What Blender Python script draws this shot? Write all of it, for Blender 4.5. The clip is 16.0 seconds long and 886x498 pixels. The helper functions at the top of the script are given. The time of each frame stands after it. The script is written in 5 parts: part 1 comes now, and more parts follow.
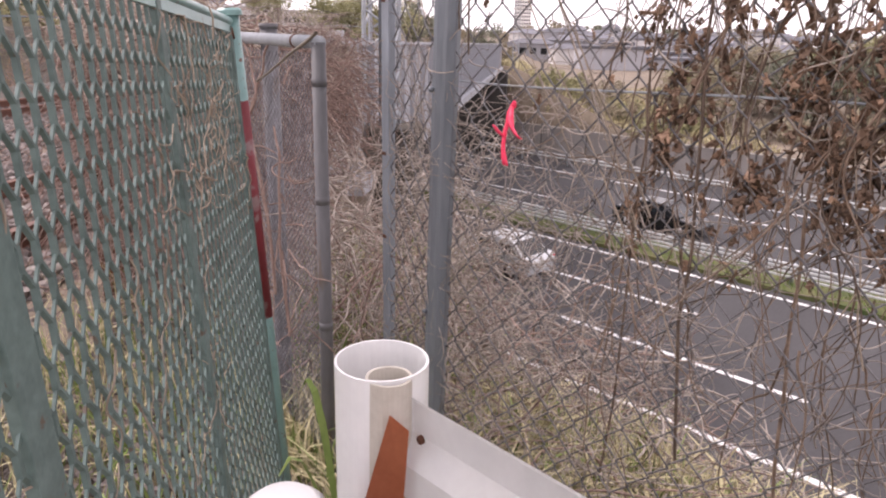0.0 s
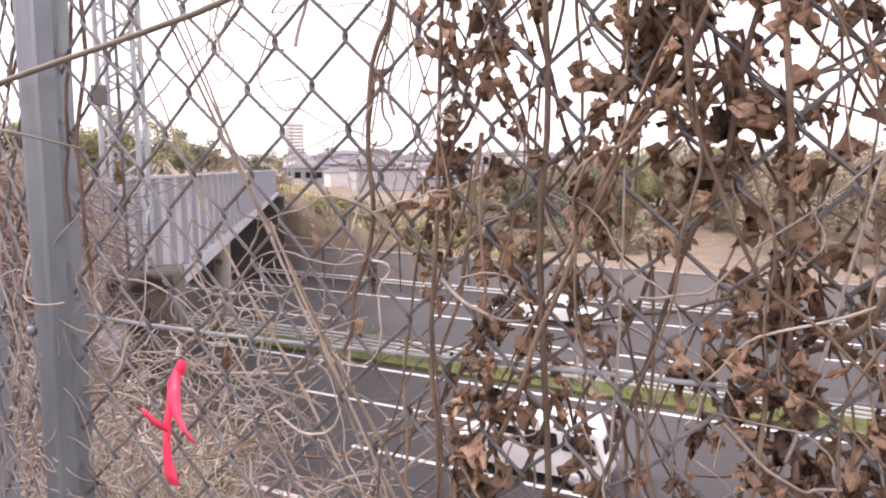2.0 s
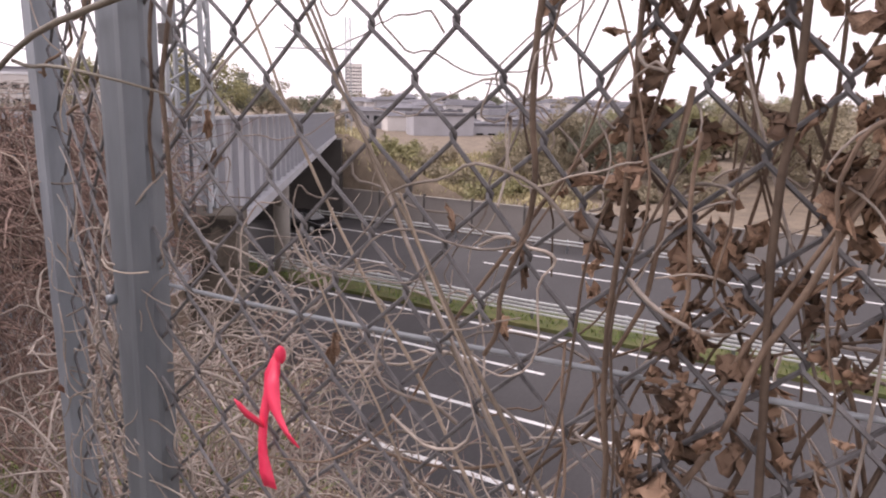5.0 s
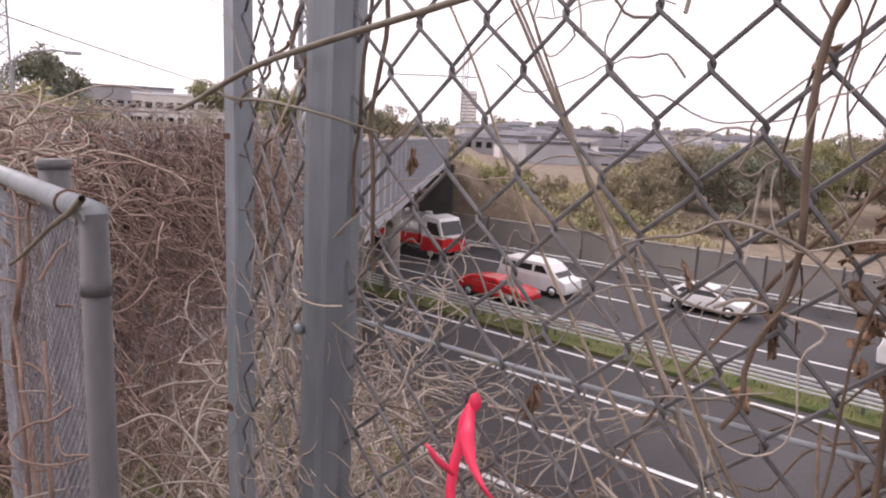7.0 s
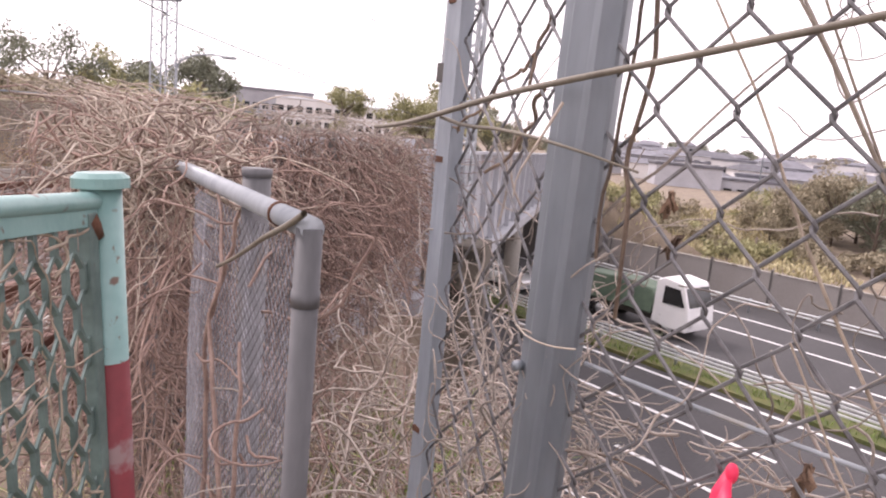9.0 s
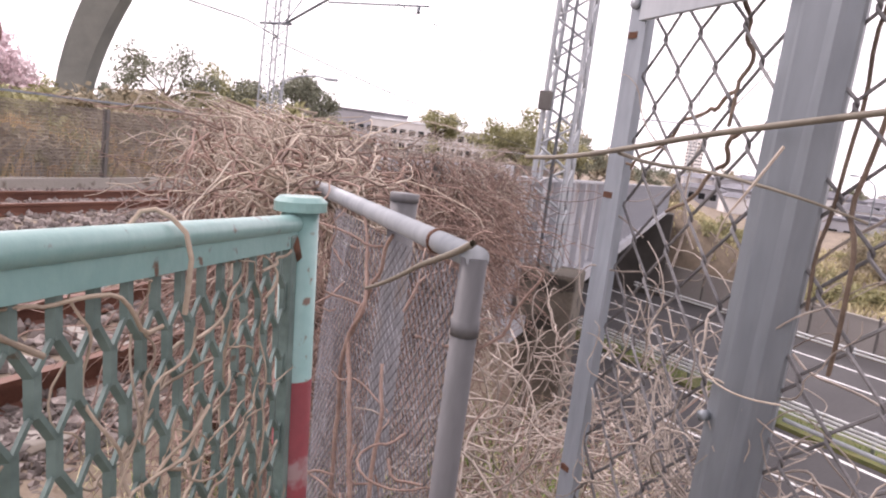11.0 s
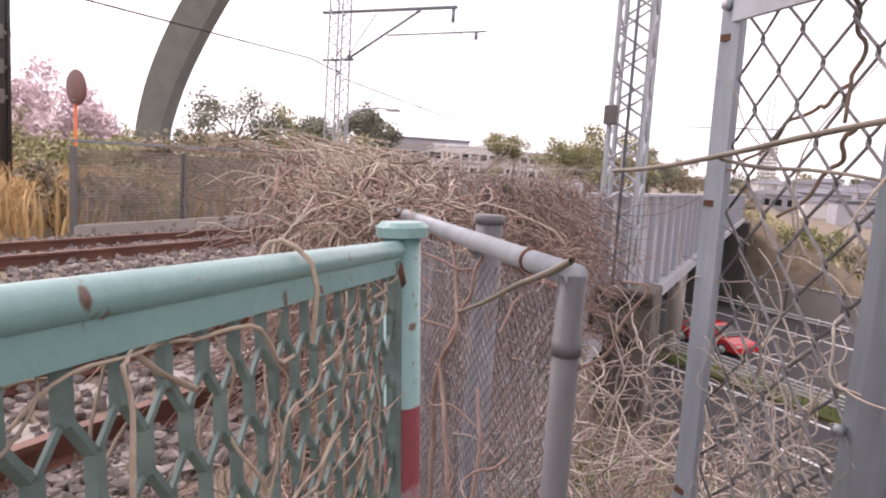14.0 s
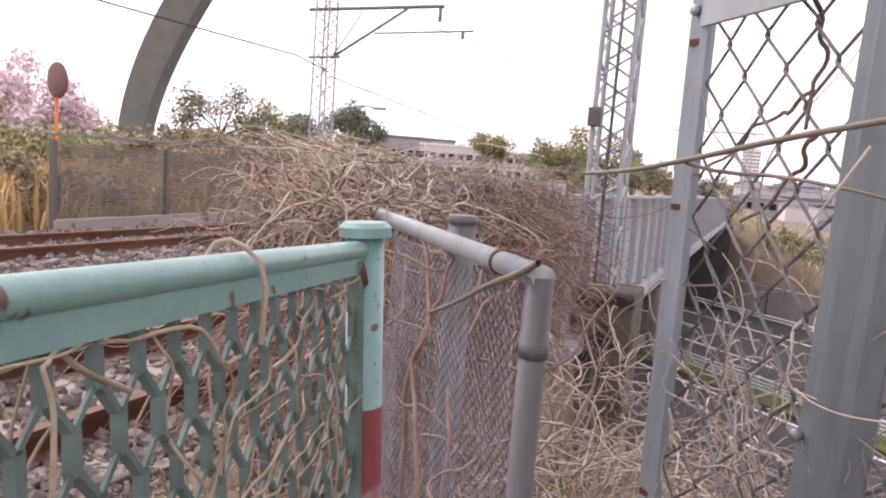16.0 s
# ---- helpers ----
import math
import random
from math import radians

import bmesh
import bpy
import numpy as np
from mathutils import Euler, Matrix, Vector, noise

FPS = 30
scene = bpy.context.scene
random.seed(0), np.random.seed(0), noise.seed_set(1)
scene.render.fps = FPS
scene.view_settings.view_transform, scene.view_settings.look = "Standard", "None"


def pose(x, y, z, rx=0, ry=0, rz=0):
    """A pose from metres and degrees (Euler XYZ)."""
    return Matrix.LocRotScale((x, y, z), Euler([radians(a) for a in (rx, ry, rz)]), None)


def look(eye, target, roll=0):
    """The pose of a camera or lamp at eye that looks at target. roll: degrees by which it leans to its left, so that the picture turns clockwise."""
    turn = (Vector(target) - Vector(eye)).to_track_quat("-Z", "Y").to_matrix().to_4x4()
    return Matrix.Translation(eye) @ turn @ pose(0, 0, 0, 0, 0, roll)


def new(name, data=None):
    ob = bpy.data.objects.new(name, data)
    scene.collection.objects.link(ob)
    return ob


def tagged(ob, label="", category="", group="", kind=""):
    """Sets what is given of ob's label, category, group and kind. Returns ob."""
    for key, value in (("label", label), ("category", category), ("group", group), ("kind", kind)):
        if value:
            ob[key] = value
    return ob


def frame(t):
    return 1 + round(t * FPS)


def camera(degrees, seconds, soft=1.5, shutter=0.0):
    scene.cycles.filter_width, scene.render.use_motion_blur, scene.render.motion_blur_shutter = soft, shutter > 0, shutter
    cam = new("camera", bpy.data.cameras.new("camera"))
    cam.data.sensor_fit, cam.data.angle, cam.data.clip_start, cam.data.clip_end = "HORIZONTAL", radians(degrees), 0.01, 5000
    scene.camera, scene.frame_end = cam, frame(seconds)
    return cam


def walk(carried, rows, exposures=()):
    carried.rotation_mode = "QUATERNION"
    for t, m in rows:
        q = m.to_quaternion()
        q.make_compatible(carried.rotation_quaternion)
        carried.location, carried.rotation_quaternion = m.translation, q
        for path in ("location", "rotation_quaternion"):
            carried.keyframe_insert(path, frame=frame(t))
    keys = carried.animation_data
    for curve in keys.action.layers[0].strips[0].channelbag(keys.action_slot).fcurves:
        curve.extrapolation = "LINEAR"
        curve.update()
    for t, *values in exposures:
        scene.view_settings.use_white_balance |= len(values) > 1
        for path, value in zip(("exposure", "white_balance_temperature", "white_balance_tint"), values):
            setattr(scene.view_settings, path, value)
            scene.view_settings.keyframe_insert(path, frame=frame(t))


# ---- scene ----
cam = camera(64.3, 16.0, soft=2.1)
METRES, EYE, TILT, LEAN, TURN = 1.4, 1.3, 5.0, 0.0, 6.4
ROWS = [
    (0.0, 0.0, 0.0, 0.0, 0.54, -22.31, -1.31),
    (0.5, 0.0613, 0.1231, 0.0036, 1.51, -19.55, -0.04),
    (1.0, 0.0887, 0.2421, 0.0078, -2.71, -15.9, -2.79),
    (1.5, 0.1042, 0.4062, 0.0154, -9.8, -13.45, -1.34),
    (2.0, 0.1348, 0.5067, 0.0107, -17.28, -12.28, -1.43),
    (2.5, 0.16, 0.5714, -0.0016, -20.99, -14.01, -1.01),
    (3.0, 0.1495, 0.5985, -0.0057, -20.86, -16.54, -1.9),
    (3.5, 0.1395, 0.606, -0.0009, -18.69, -17.72, -1.14),
    (6.0, 0.0783, 0.6214, 0.0105, -8.69, -15.3, -2.76),
    (6.5, 0.0659, 0.6327, 0.0131, -6.22, -14.75, -1.97),
    (7.0, 0.0445, 0.6431, 0.0118, -3.46, -15.04, -2.86),
    (7.5, 0.0137, 0.6468, 0.0141, -0.07, -15.02, -4.04),
    (8.0, -0.0053, 0.6528, 0.0172, 2.26, -14.84, -4.44),
    (8.5, -0.0259, 0.6575, 0.0176, 4.76, -14.74, -5.14),
    (9.0, -0.0404, 0.6643, 0.019, 6.89, -14.72, -4.65),
    (9.5, -0.0677, 0.6627, 0.0188, 9.66, -14.42, -6.55),
    (10.0, -0.0924, 0.6538, 0.0186, 12.19, -13.36, -8.87),
    (12.5, -0.1365, 0.6568, 0.019, 18.12, -13.36, -0.88),
    (13.0, -0.1465, 0.6462, 0.0183, 18.9, -11.43, -2.91),
    (13.5, -0.1442, 0.6489, 0.0167, 19.22, -10.99, -1.88),
    (14.0, -0.1421, 0.6534, 0.0134, 19.04, -11.86, -1.96),
    (14.5, -0.1368, 0.6593, 0.0142, 18.3, -12.12, -1.21),
    (15.0, -0.1416, 0.6548, 0.014, 18.59, -12.09, -2.68),
    (15.5, -0.1353, 0.6573, 0.0159, 18.31, -11.9, -1.81),
    (16.0, -0.1278, 0.6605, 0.0149, 17.98, -11.88, -2.89),
]
MAT0 = pose(0, 0, EYE, 0, 0, TURN) @ pose(0, 0, 0, TILT)
walk(cam, [(t, MAT0 @ pose(METRES * x, METRES * y, METRES * z, 90 + pitch, roll, yaw)) for t, x, y, z, yaw, pitch, roll in ROWS],
     exposures=[(t, e, 6700, 24) for t, e in ((0.0, 0.58), (0.5, 0.76), (1.0, 0.92), (2.0, 0.95), (2.5, 0.56), (3.5, 0.35), (6.0, 0.24), (7.0, 0.24), (8.0, 0.56), (9.0, 0.75), (10.0, 0.75), (12.5, 0.75), (13.0, 0.72), (13.5, 0.6), (16.0, 0.55))])

# ---- light: a bright overcast sky with a soft sun from the left ----
scene.view_settings.exposure = 0.0
SUN_EL, SUN_AZ = 48.0, -62.0
world = bpy.data.worlds.new("sky")
scene.world = world
world.use_nodes = True
wn = world.node_tree
wn.nodes.clear()
sky = wn.nodes.new("ShaderNodeTexSky")
sky.sky_type = "NISHITA"
sky.sun_disc = False
sky.sun_elevation = radians(SUN_EL)
sky.sun_rotation = radians(SUN_AZ)
sky.air_density, sky.dust_density, sky.ozone_density = 1.0, 1.5, 1.0
hs = wn.nodes.new("ShaderNodeHueSaturation")
hs.inputs["Saturation"].default_value = 0.12
bgn = wn.nodes.new("ShaderNodeBackground")
bgn.inputs["Strength"].default_value = 0.15
wout = wn.nodes.new("ShaderNodeOutputWorld")
wn.links.new(sky.outputs[0], hs.inputs["Color"])
cloud = wn.nodes.new("ShaderNodeMix")      # a high even cloud layer over the sky
cloud.data_type = "RGBA"
cloud.inputs["Factor"].default_value = 0.8
cloud.inputs["B"].default_value = (8.2, 8.0, 8.2, 1)
wn.links.new(hs.outputs[0], cloud.inputs["A"])
wn.links.new(cloud.outputs["Result"], bgn.inputs[0])
wn.links.new(bgn.outputs[0], wout.inputs[0])
sun = new("sun", bpy.data.lights.new("sun", "SUN"))
sun.data.energy, sun.data.angle, sun.data.color = 1.5, radians(14), (1.0, 0.95, 0.9)
sa, se = radians(SUN_AZ), radians(SUN_EL)
sun.matrix_world = look((0, 0, 0), (-math.sin(sa) * math.cos(se), -math.cos(sa) * math.cos(se), -math.sin(se)))


# ---- materials ----
def mat(name, c1, c2, rough=0.8, metal=0.0, scale=8.0, fine=60.0, bump=0.3, spread=0.0, stain=None, stain_at=0.62, stain_scale=5.0, stretch=(1, 1, 1), island=False):
    """Two colours mixed by noise at two scales, with bump, stains and variation from piece to piece."""
    m = bpy.data.materials.new(name)
    m.use_nodes = True
    nt = m.node_tree
    b = nt.nodes["Principled BSDF"]
    tc = nt.nodes.new("ShaderNodeTexCoord")
    mp = nt.nodes.new("ShaderNodeMapping")
    mp.inputs["Scale"].default_value = stretch
    nt.links.new(tc.outputs["Object"], mp.inputs[0])

    def noise_tex(sc, det):
        n = nt.nodes.new("ShaderNodeTexNoise")
        n.inputs["Scale"].default_value, n.inputs["Detail"].default_value = sc, det
        nt.links.new(mp.outputs[0], n.inputs["Vector"])
        return n.outputs["Fac"]

    big, small = noise_tex(scale, 4), noise_tex(fine, 3)
    add = nt.nodes.new("ShaderNodeMath")
    add.operation = "MULTIPLY_ADD"
    nt.links.new(small, add.inputs[0])
    add.inputs[1].default_value = 0.45
    nt.links.new(big, add.inputs[2])
    ramp = nt.nodes.new("ShaderNodeMapRange")
    ramp.inputs["From Min"].default_value, ramp.inputs["From Max"].default_value = 0.45, 1.0
    nt.links.new(add.outputs[0], ramp.inputs["Value"])
    mix = nt.nodes.new("ShaderNodeMix")
    mix.data_type = "RGBA"
    mix.inputs["A"].default_value, mix.inputs["B"].default_value = (*c1, 1), (*c2, 1)
    nt.links.new(ramp.outputs[0], mix.inputs["Factor"])
    col = mix.outputs["Result"]
    if stain:
        sn = noise_tex(stain_scale, 6)
        st = nt.nodes.new("ShaderNodeMapRange")
        st.inputs["From Min"].default_value, st.inputs["From Max"].default_value = stain_at, stain_at + 0.05
        nt.links.new(sn, st.inputs["Value"])
        mx = nt.nodes.new("ShaderNodeMix")
        mx.data_type = "RGBA"
        nt.links.new(st.outputs[0], mx.inputs["Factor"])
        nt.links.new(col, mx.inputs["A"])
        mx.inputs["B"].default_value = (*stain, 1)
        col = mx.outputs["Result"]
    if spread:
        if island:
            src = nt.nodes.new("ShaderNodeNewGeometry").outputs["Random Per Island"]
        else:
            src = nt.nodes.new("ShaderNodeObjectInfo").outputs["Random"]
        vr = nt.nodes.new("ShaderNodeMapRange")
        vr.inputs["To Min"].default_value, vr.inputs["To Max"].default_value = 1 - spread, 1 + spread
        nt.links.new(src, vr.inputs["Value"])
        hv = nt.nodes.new("ShaderNodeHueSaturation")
        nt.links.new(vr.outputs[0], hv.inputs["Value"])
        nt.links.new(col, hv.inputs["Color"])
        col = hv.outputs[0]
    nt.links.new(col, b.inputs["Base Color"])
    b.inputs["Roughness"].default_value, b.inputs["Metallic"].default_value = rough, metal
    if bump:
        bp = nt.nodes.new("ShaderNodeBump")
        bp.inputs["Strength"].default_value, bp.inputs["Distance"].default_value = bump, 0.4 / fine
        nt.links.new(small, bp.inputs["Height"])
        nt.links.new(bp.outputs[0], b.inputs["Normal"])
    return m


GALV = mat("galvanised_steel", (0.13, 0.148, 0.167), (0.215, 0.238, 0.262), 0.5, 0.35, 9, 70, 0.12, stain=(0.2, 0.22, 0.22), stain_at=0.66, stretch=(1, 1, 0.25))
GALV_LIGHT = mat("pale_galvanised_steel", (0.25, 0.275, 0.3), (0.4, 0.425, 0.45), 0.5, 0.1, 12, 80, 0.12, stain=(0.3, 0.27, 0.22), stain_at=0.64, stretch=(1, 1, 0.3))
PIPE = mat("dull_painted_pipe", (0.092, 0.092, 0.098), (0.16, 0.158, 0.165), 0.6, 0.1, 9, 70, 0.15, stain=(0.13, 0.105, 0.09), stain_at=0.6, stain_scale=14, stretch=(1, 1, 0.3))
BEAM = mat("bright_galvanised_beam", (0.55, 0.57, 0.57), (0.7, 0.72, 0.72), 0.5, 0.0, 2, 30, 0.1)
WIRE = mat("fence_wire", (0.075, 0.073, 0.077), (0.2, 0.195, 0.2), 0.65, 0.15, 30, 200, 0.1, spread=0.2, island=True)
WIRE_PALE = mat("fine_mesh_wire", (0.12, 0.12, 0.135), (0.36, 0.36, 0.39), 0.5, 0.35, 30, 200, 0.1, spread=0.2, island=True)
GALV_POST = mat("weathered_steel_angle", (0.17, 0.195, 0.225), (0.28, 0.31, 0.345), 0.5, 0.15, 12, 80, 0.12, stain=(0.24, 0.2, 0.16), stain_at=0.66, stretch=(1, 1, 0.3))
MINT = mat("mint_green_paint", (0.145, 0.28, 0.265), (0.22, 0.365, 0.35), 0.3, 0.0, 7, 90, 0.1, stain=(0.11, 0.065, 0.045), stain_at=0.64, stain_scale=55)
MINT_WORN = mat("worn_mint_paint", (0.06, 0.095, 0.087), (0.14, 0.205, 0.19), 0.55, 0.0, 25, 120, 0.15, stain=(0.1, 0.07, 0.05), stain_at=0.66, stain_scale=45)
RED = mat("faded_red_paint", (0.13, 0.012, 0.018), (0.2, 0.022, 0.03), 0.55, 0.0, 12, 80, 0.15, stain=(0.22, 0.14, 0.14), stain_at=0.58, stain_scale=16)
RUST = mat("rust", (0.07, 0.03, 0.018), (0.15, 0.065, 0.035), 0.85, 0.1, 20, 120, 0.4)
RAILSTEEL = mat("rusty_rail_steel", (0.085, 0.03, 0.02), (0.16, 0.07, 0.045), 0.6, 0.2, 3, 60, 0.3)
WHITE = mat("white_enamel", (0.8, 0.8, 0.8), (0.88, 0.88, 0.88), 0.35, 0.0, 6, 60, 0.05, stain=(0.2, 0.14, 0.1), stain_at=0.72, stain_scale=20)
ORANGE = mat("faded_orange_reflective_tape", (0.36, 0.11, 0.05), (0.5, 0.18, 0.09), 0.4, 0.0, 10, 90, 0.1)
INNER = mat("beige_inner_pipe", (0.5, 0.46, 0.4), (0.66, 0.62, 0.55), 0.5, 0.0, 8, 70, 0.1)
PINK = mat("pink_vinyl_ribbon", (0.85, 0.03, 0.1), (0.95, 0.07, 0.15), 0.45, 0.0, 25, 90, 0.15)
ASPHALT = mat("asphalt", (0.045, 0.043, 0.046), (0.075, 0.072, 0.075), 0.9, 0.0, 0.35, 14, 0.3, stretch=(1, 0.25, 1))
PAINTLINE = mat("road_paint", (0.66, 0.66, 0.66), (0.85, 0.85, 0.85), 0.6, 0.0, 3, 30, 0.1)
SOIL = mat("dry_soil_and_litter", (0.13, 0.103, 0.078), (0.28, 0.225, 0.168), 0.95, 0.0, 0.9, 9, 0.6)
VERGE = mat("median_grass", (0.05, 0.085, 0.02), (0.17, 0.155, 0.065), 0.9, 0.0, 1.2, 12, 0.5)
FIELD = mat("dry_bank", (0.2, 0.14, 0.09), (0.33, 0.24, 0.14), 0.95, 0.0, 0.25, 3, 0.5)
CONCRETE = mat("weathered_concrete", (0.24, 0.22, 0.2), (0.37, 0.35, 0.32), 0.9, 0.0, 0.8, 25, 0.3, stain=(0.13, 0.11, 0.09), stain_at=0.58, stain_scale=1.4)
WALLC = mat("noise_wall_concrete", (0.23, 0.21, 0.2), (0.32, 0.3, 0.285), 0.9, 0.0, 0.4, 12, 0.25, stretch=(1, 1, 0.4))
# dark brown girder tone, deepened to put the shade under the deck into colour
SOFFIT = mat("shade_darkened_underside", (0.03, 0.027, 0.025), (0.06, 0.054, 0.05), 0.8, 0.0, 0.8, 20, 0.2)
GIRDER = mat("dark_girder_paint", (0.09, 0.085, 0.08), (0.15, 0.14, 0.135), 0.7, 0.0, 0.8, 20, 0.2)
FARPANEL = mat("mottled_far_panel", (0.15, 0.13, 0.115), (0.3, 0.27, 0.245), 0.85, 0.0, 1.6, 22, 0.3, stain=(0.2, 0.185, 0.14), stain_at=0.56, stain_scale=3.2)
PANEL = mat("grey_parapet_panel", (0.3, 0.31, 0.34), (0.42, 0.43, 0.46), 0.55, 0.1, 0.9, 25, 0.12, stain=(0.24, 0.22, 0.22), stain_at=0.62, stain_scale=1.5, stretch=(1, 1, 0.3))
BALLAST = mat("ballast_stone", (0.11, 0.09, 0.083), (0.27, 0.235, 0.22), 0.95, 0.0, 14, 60, 0.5, spread=0.45, island=True)
TWIG = mat("dry_grey_twig", (0.215, 0.178, 0.152), (0.45, 0.395, 0.35), 0.85, 0.0, 25, 160, 0.3, spread=0.35, island=True)
VINE = mat("dry_reddish_vine", (0.155, 0.1, 0.083), (0.35, 0.25, 0.21), 0.85, 0.0, 20, 160, 0.3, spread=0.4, island=True)
STRAW = mat("bleached_straw_vine", (0.31, 0.255, 0.205), (0.52, 0.45, 0.38), 0.8, 0.0, 20, 160, 0.25, spread=0.3, island=True)
CANE = mat("grey_brown_cane", (0.12, 0.102, 0.078), (0.22, 0.192, 0.15), 0.6, 0.0, 18, 140, 0.2)
BROWNVINE = mat("dark_brown_vine", (0.08, 0.055, 0.04), (0.23, 0.165, 0.12), 0.85, 0.0, 25, 160, 0.3, spread=0.4, island=True)
# dark stained concrete, with the shade beneath the bridge in its base colour
DARK_CONCRETE = mat("stained_shaded_concrete", (0.06, 0.052, 0.042), (0.16, 0.14, 0.115), 0.95, 0.0, 2, 30, 0.4, stain=(0.03, 0.027, 0.022), stain_at=0.55, stain_scale=2.5)
DULLSTRAW = mat("weathered_straw_vine", (0.2, 0.16, 0.12), (0.38, 0.315, 0.25), 0.85, 0.0, 20, 160, 0.25, spread=0.3)
DEADLEAF = mat("dead_brown_leaf", (0.15, 0.09, 0.06), (0.38, 0.25, 0.17), 0.75, 0.0, 18, 110, 0.5, spread=0.5)
DEADLEAF_SMALL = mat("shrivelled_brown_leaf", (0.15, 0.09, 0.06), (0.37, 0.245, 0.165), 0.8, 0.0, 18, 110, 0.5, spread=0.5, island=True)
DRYGRASS = mat("dry_grass_blade", (0.33, 0.29, 0.16), (0.56, 0.5, 0.31), 0.85, 0.0, 4, 60, 0.1, spread=0.35, island=True)
GREENGRASS = mat("green_grass_blade", (0.1, 0.16, 0.03), (0.22, 0.29, 0.08), 0.75, 0.0, 4, 60, 0.1, spread=0.35, island=True)
REED = mat("golden_reed", (0.42, 0.27, 0.12), (0.62, 0.45, 0.24), 0.9, 0.0, 3, 30, 0.1, spread=0.3, island=True)
# foliage tones lifted so that the distance haze sits in the colour
LEAF_GREEN = mat("spring_foliage", (0.24, 0.235, 0.12), (0.39, 0.37, 0.2), 0.8, 0.0, 1, 8, 0.0, spread=0.25, island=True)
LEAF_DARK = mat("dark_foliage", (0.15, 0.16, 0.115), (0.25, 0.26, 0.19), 0.8, 0.0, 1, 8, 0.0, spread=0.25, island=True)
LEAF_BROWN = mat("bare_scrub", (0.23, 0.195, 0.135), (0.38, 0.335, 0.24), 0.9, 0.0, 1, 8, 0.0, spread=0.25, island=True)
BLOSSOM = mat("pink_blossom", (0.62, 0.49, 0.52), (0.78, 0.67, 0.69), 0.8, 0.0, 1, 8, 0.0, spread=0.25, island=True)
BARK = mat("bark", (0.08, 0.06, 0.045), (0.17, 0.13, 0.1), 0.9, 0.0, 4, 30, 0.5)
ARCHM = mat("grey_green_cladding", (0.13, 0.14, 0.13), (0.2, 0.21, 0.19), 0.5, 0.1, 0.6, 12, 0.1)
HOUSE_A = mat("pale_render", (0.58, 0.56, 0.55), (0.74, 0.72, 0.71), 0.8, 0.0, 0.3, 5, 0.1, spread=0.2)
HOUSE_B = mat("grey_cladding", (0.28, 0.28, 0.3), (0.4, 0.4, 0.43), 0.8, 0.0, 0.3, 5, 0.1, spread=0.2)
ROOF_D = mat("dark_roof_tiles", (0.09, 0.09, 0.105), (0.19, 0.19, 0.215), 0.7, 0.0, 0.8, 8, 0.2, spread=0.3)
ROOF_W = mat("pale_roof_sheet", (0.6, 0.62, 0.66), (0.75, 0.77, 0.8), 0.5, 0.0, 0.4, 6, 0.1)
CAR_WHITE = mat("white_car_paint", (0.75, 0.75, 0.76), (0.82, 0.82, 0.83), 0.2, 0.0, 2, 30, 0.0)
CAR_RED = mat("red_car_paint", (0.5, 0.015, 0.02), (0.6, 0.03, 0.035), 0.25, 0.0, 2, 30, 0.0)
CAR_BLUE = mat("blue_tarpaulin", (0.05, 0.13, 0.26), (0.1, 0.2, 0.36), 0.6, 0.0, 2, 30, 0.2)
CAR_BLACK = mat("black_car_paint", (0.008, 0.008, 0.01), (0.015, 0.015, 0.018), 0.15, 0.0, 2, 30, 0.0)
CAR_SILVER = mat("silver_tank", (0.55, 0.56, 0.58), (0.68, 0.69, 0.7), 0.3, 0.4, 2, 30, 0.0)
CAR_GREEN = mat("green_tarpaulin", (0.06, 0.1, 0.07), (0.12, 0.17, 0.12), 0.7, 0.0, 2, 30, 0.2)
RUBBER = mat("tyre_rubber", (0.012, 0.012, 0.012), (0.025, 0.025, 0.025), 0.85, 0.0, 10, 60, 0.2)
GLASSY = mat("dark_window_glass", (0.01, 0.012, 0.014), (0.02, 0.024, 0.028), 0.08, 0.0, 2, 30, 0.0)
ORANGE_POST = mat("orange_pole_paint", (0.6, 0.13, 0.04), (0.7, 0.2, 0.07), 0.5, 0.0, 3, 40, 0.05)
MIRROR_BACK = mat("dull_red_mirror_back", (0.13, 0.06, 0.055), (0.2, 0.1, 0.09), 0.5, 0.0, 3, 40, 0.05)
CABLE = mat("black_cable", (0.02, 0.02, 0.02), (0.04, 0.04, 0.04), 0.6, 0.0, 3, 40, 0.0)

# ---- helpers for building ----
DX, DY = -0.7912, 0.6115          # along the motorway, away from the camera
NX, NY = 0.6115, 0.7912           # across it
ROAD_Z = -7.7
rng = np.random.default_rng(7)


def rd(o, s, z=0.0):
    """A point o metres across and s metres along the motorway."""
    return (NX * o + DX * s, NY * o + DY * s, z)


RP = pose(0, 0, 0, 0, 0, math.degrees(math.atan2(-DY, -DX)))   # local x: along the motorway towards the camera's right (-s); local y: across (o)


def put(name, verts, faces, material, parent=None, label="", smooth=False, loc=None):
    me = bpy.data.meshes.new(name)
    me.from_pydata([tuple(v) for v in verts], [], faces)
    me.materials.append(material)
    if smooth:
        me.polygons.foreach_set("use_smooth", [True] * len(me.polygons))
    ob = new(name, me)
    if loc is not None:
        ob.matrix_basis = loc
    if parent is not None:
        ob.parent = parent
    if label:
        ob["label"] = label
    return ob


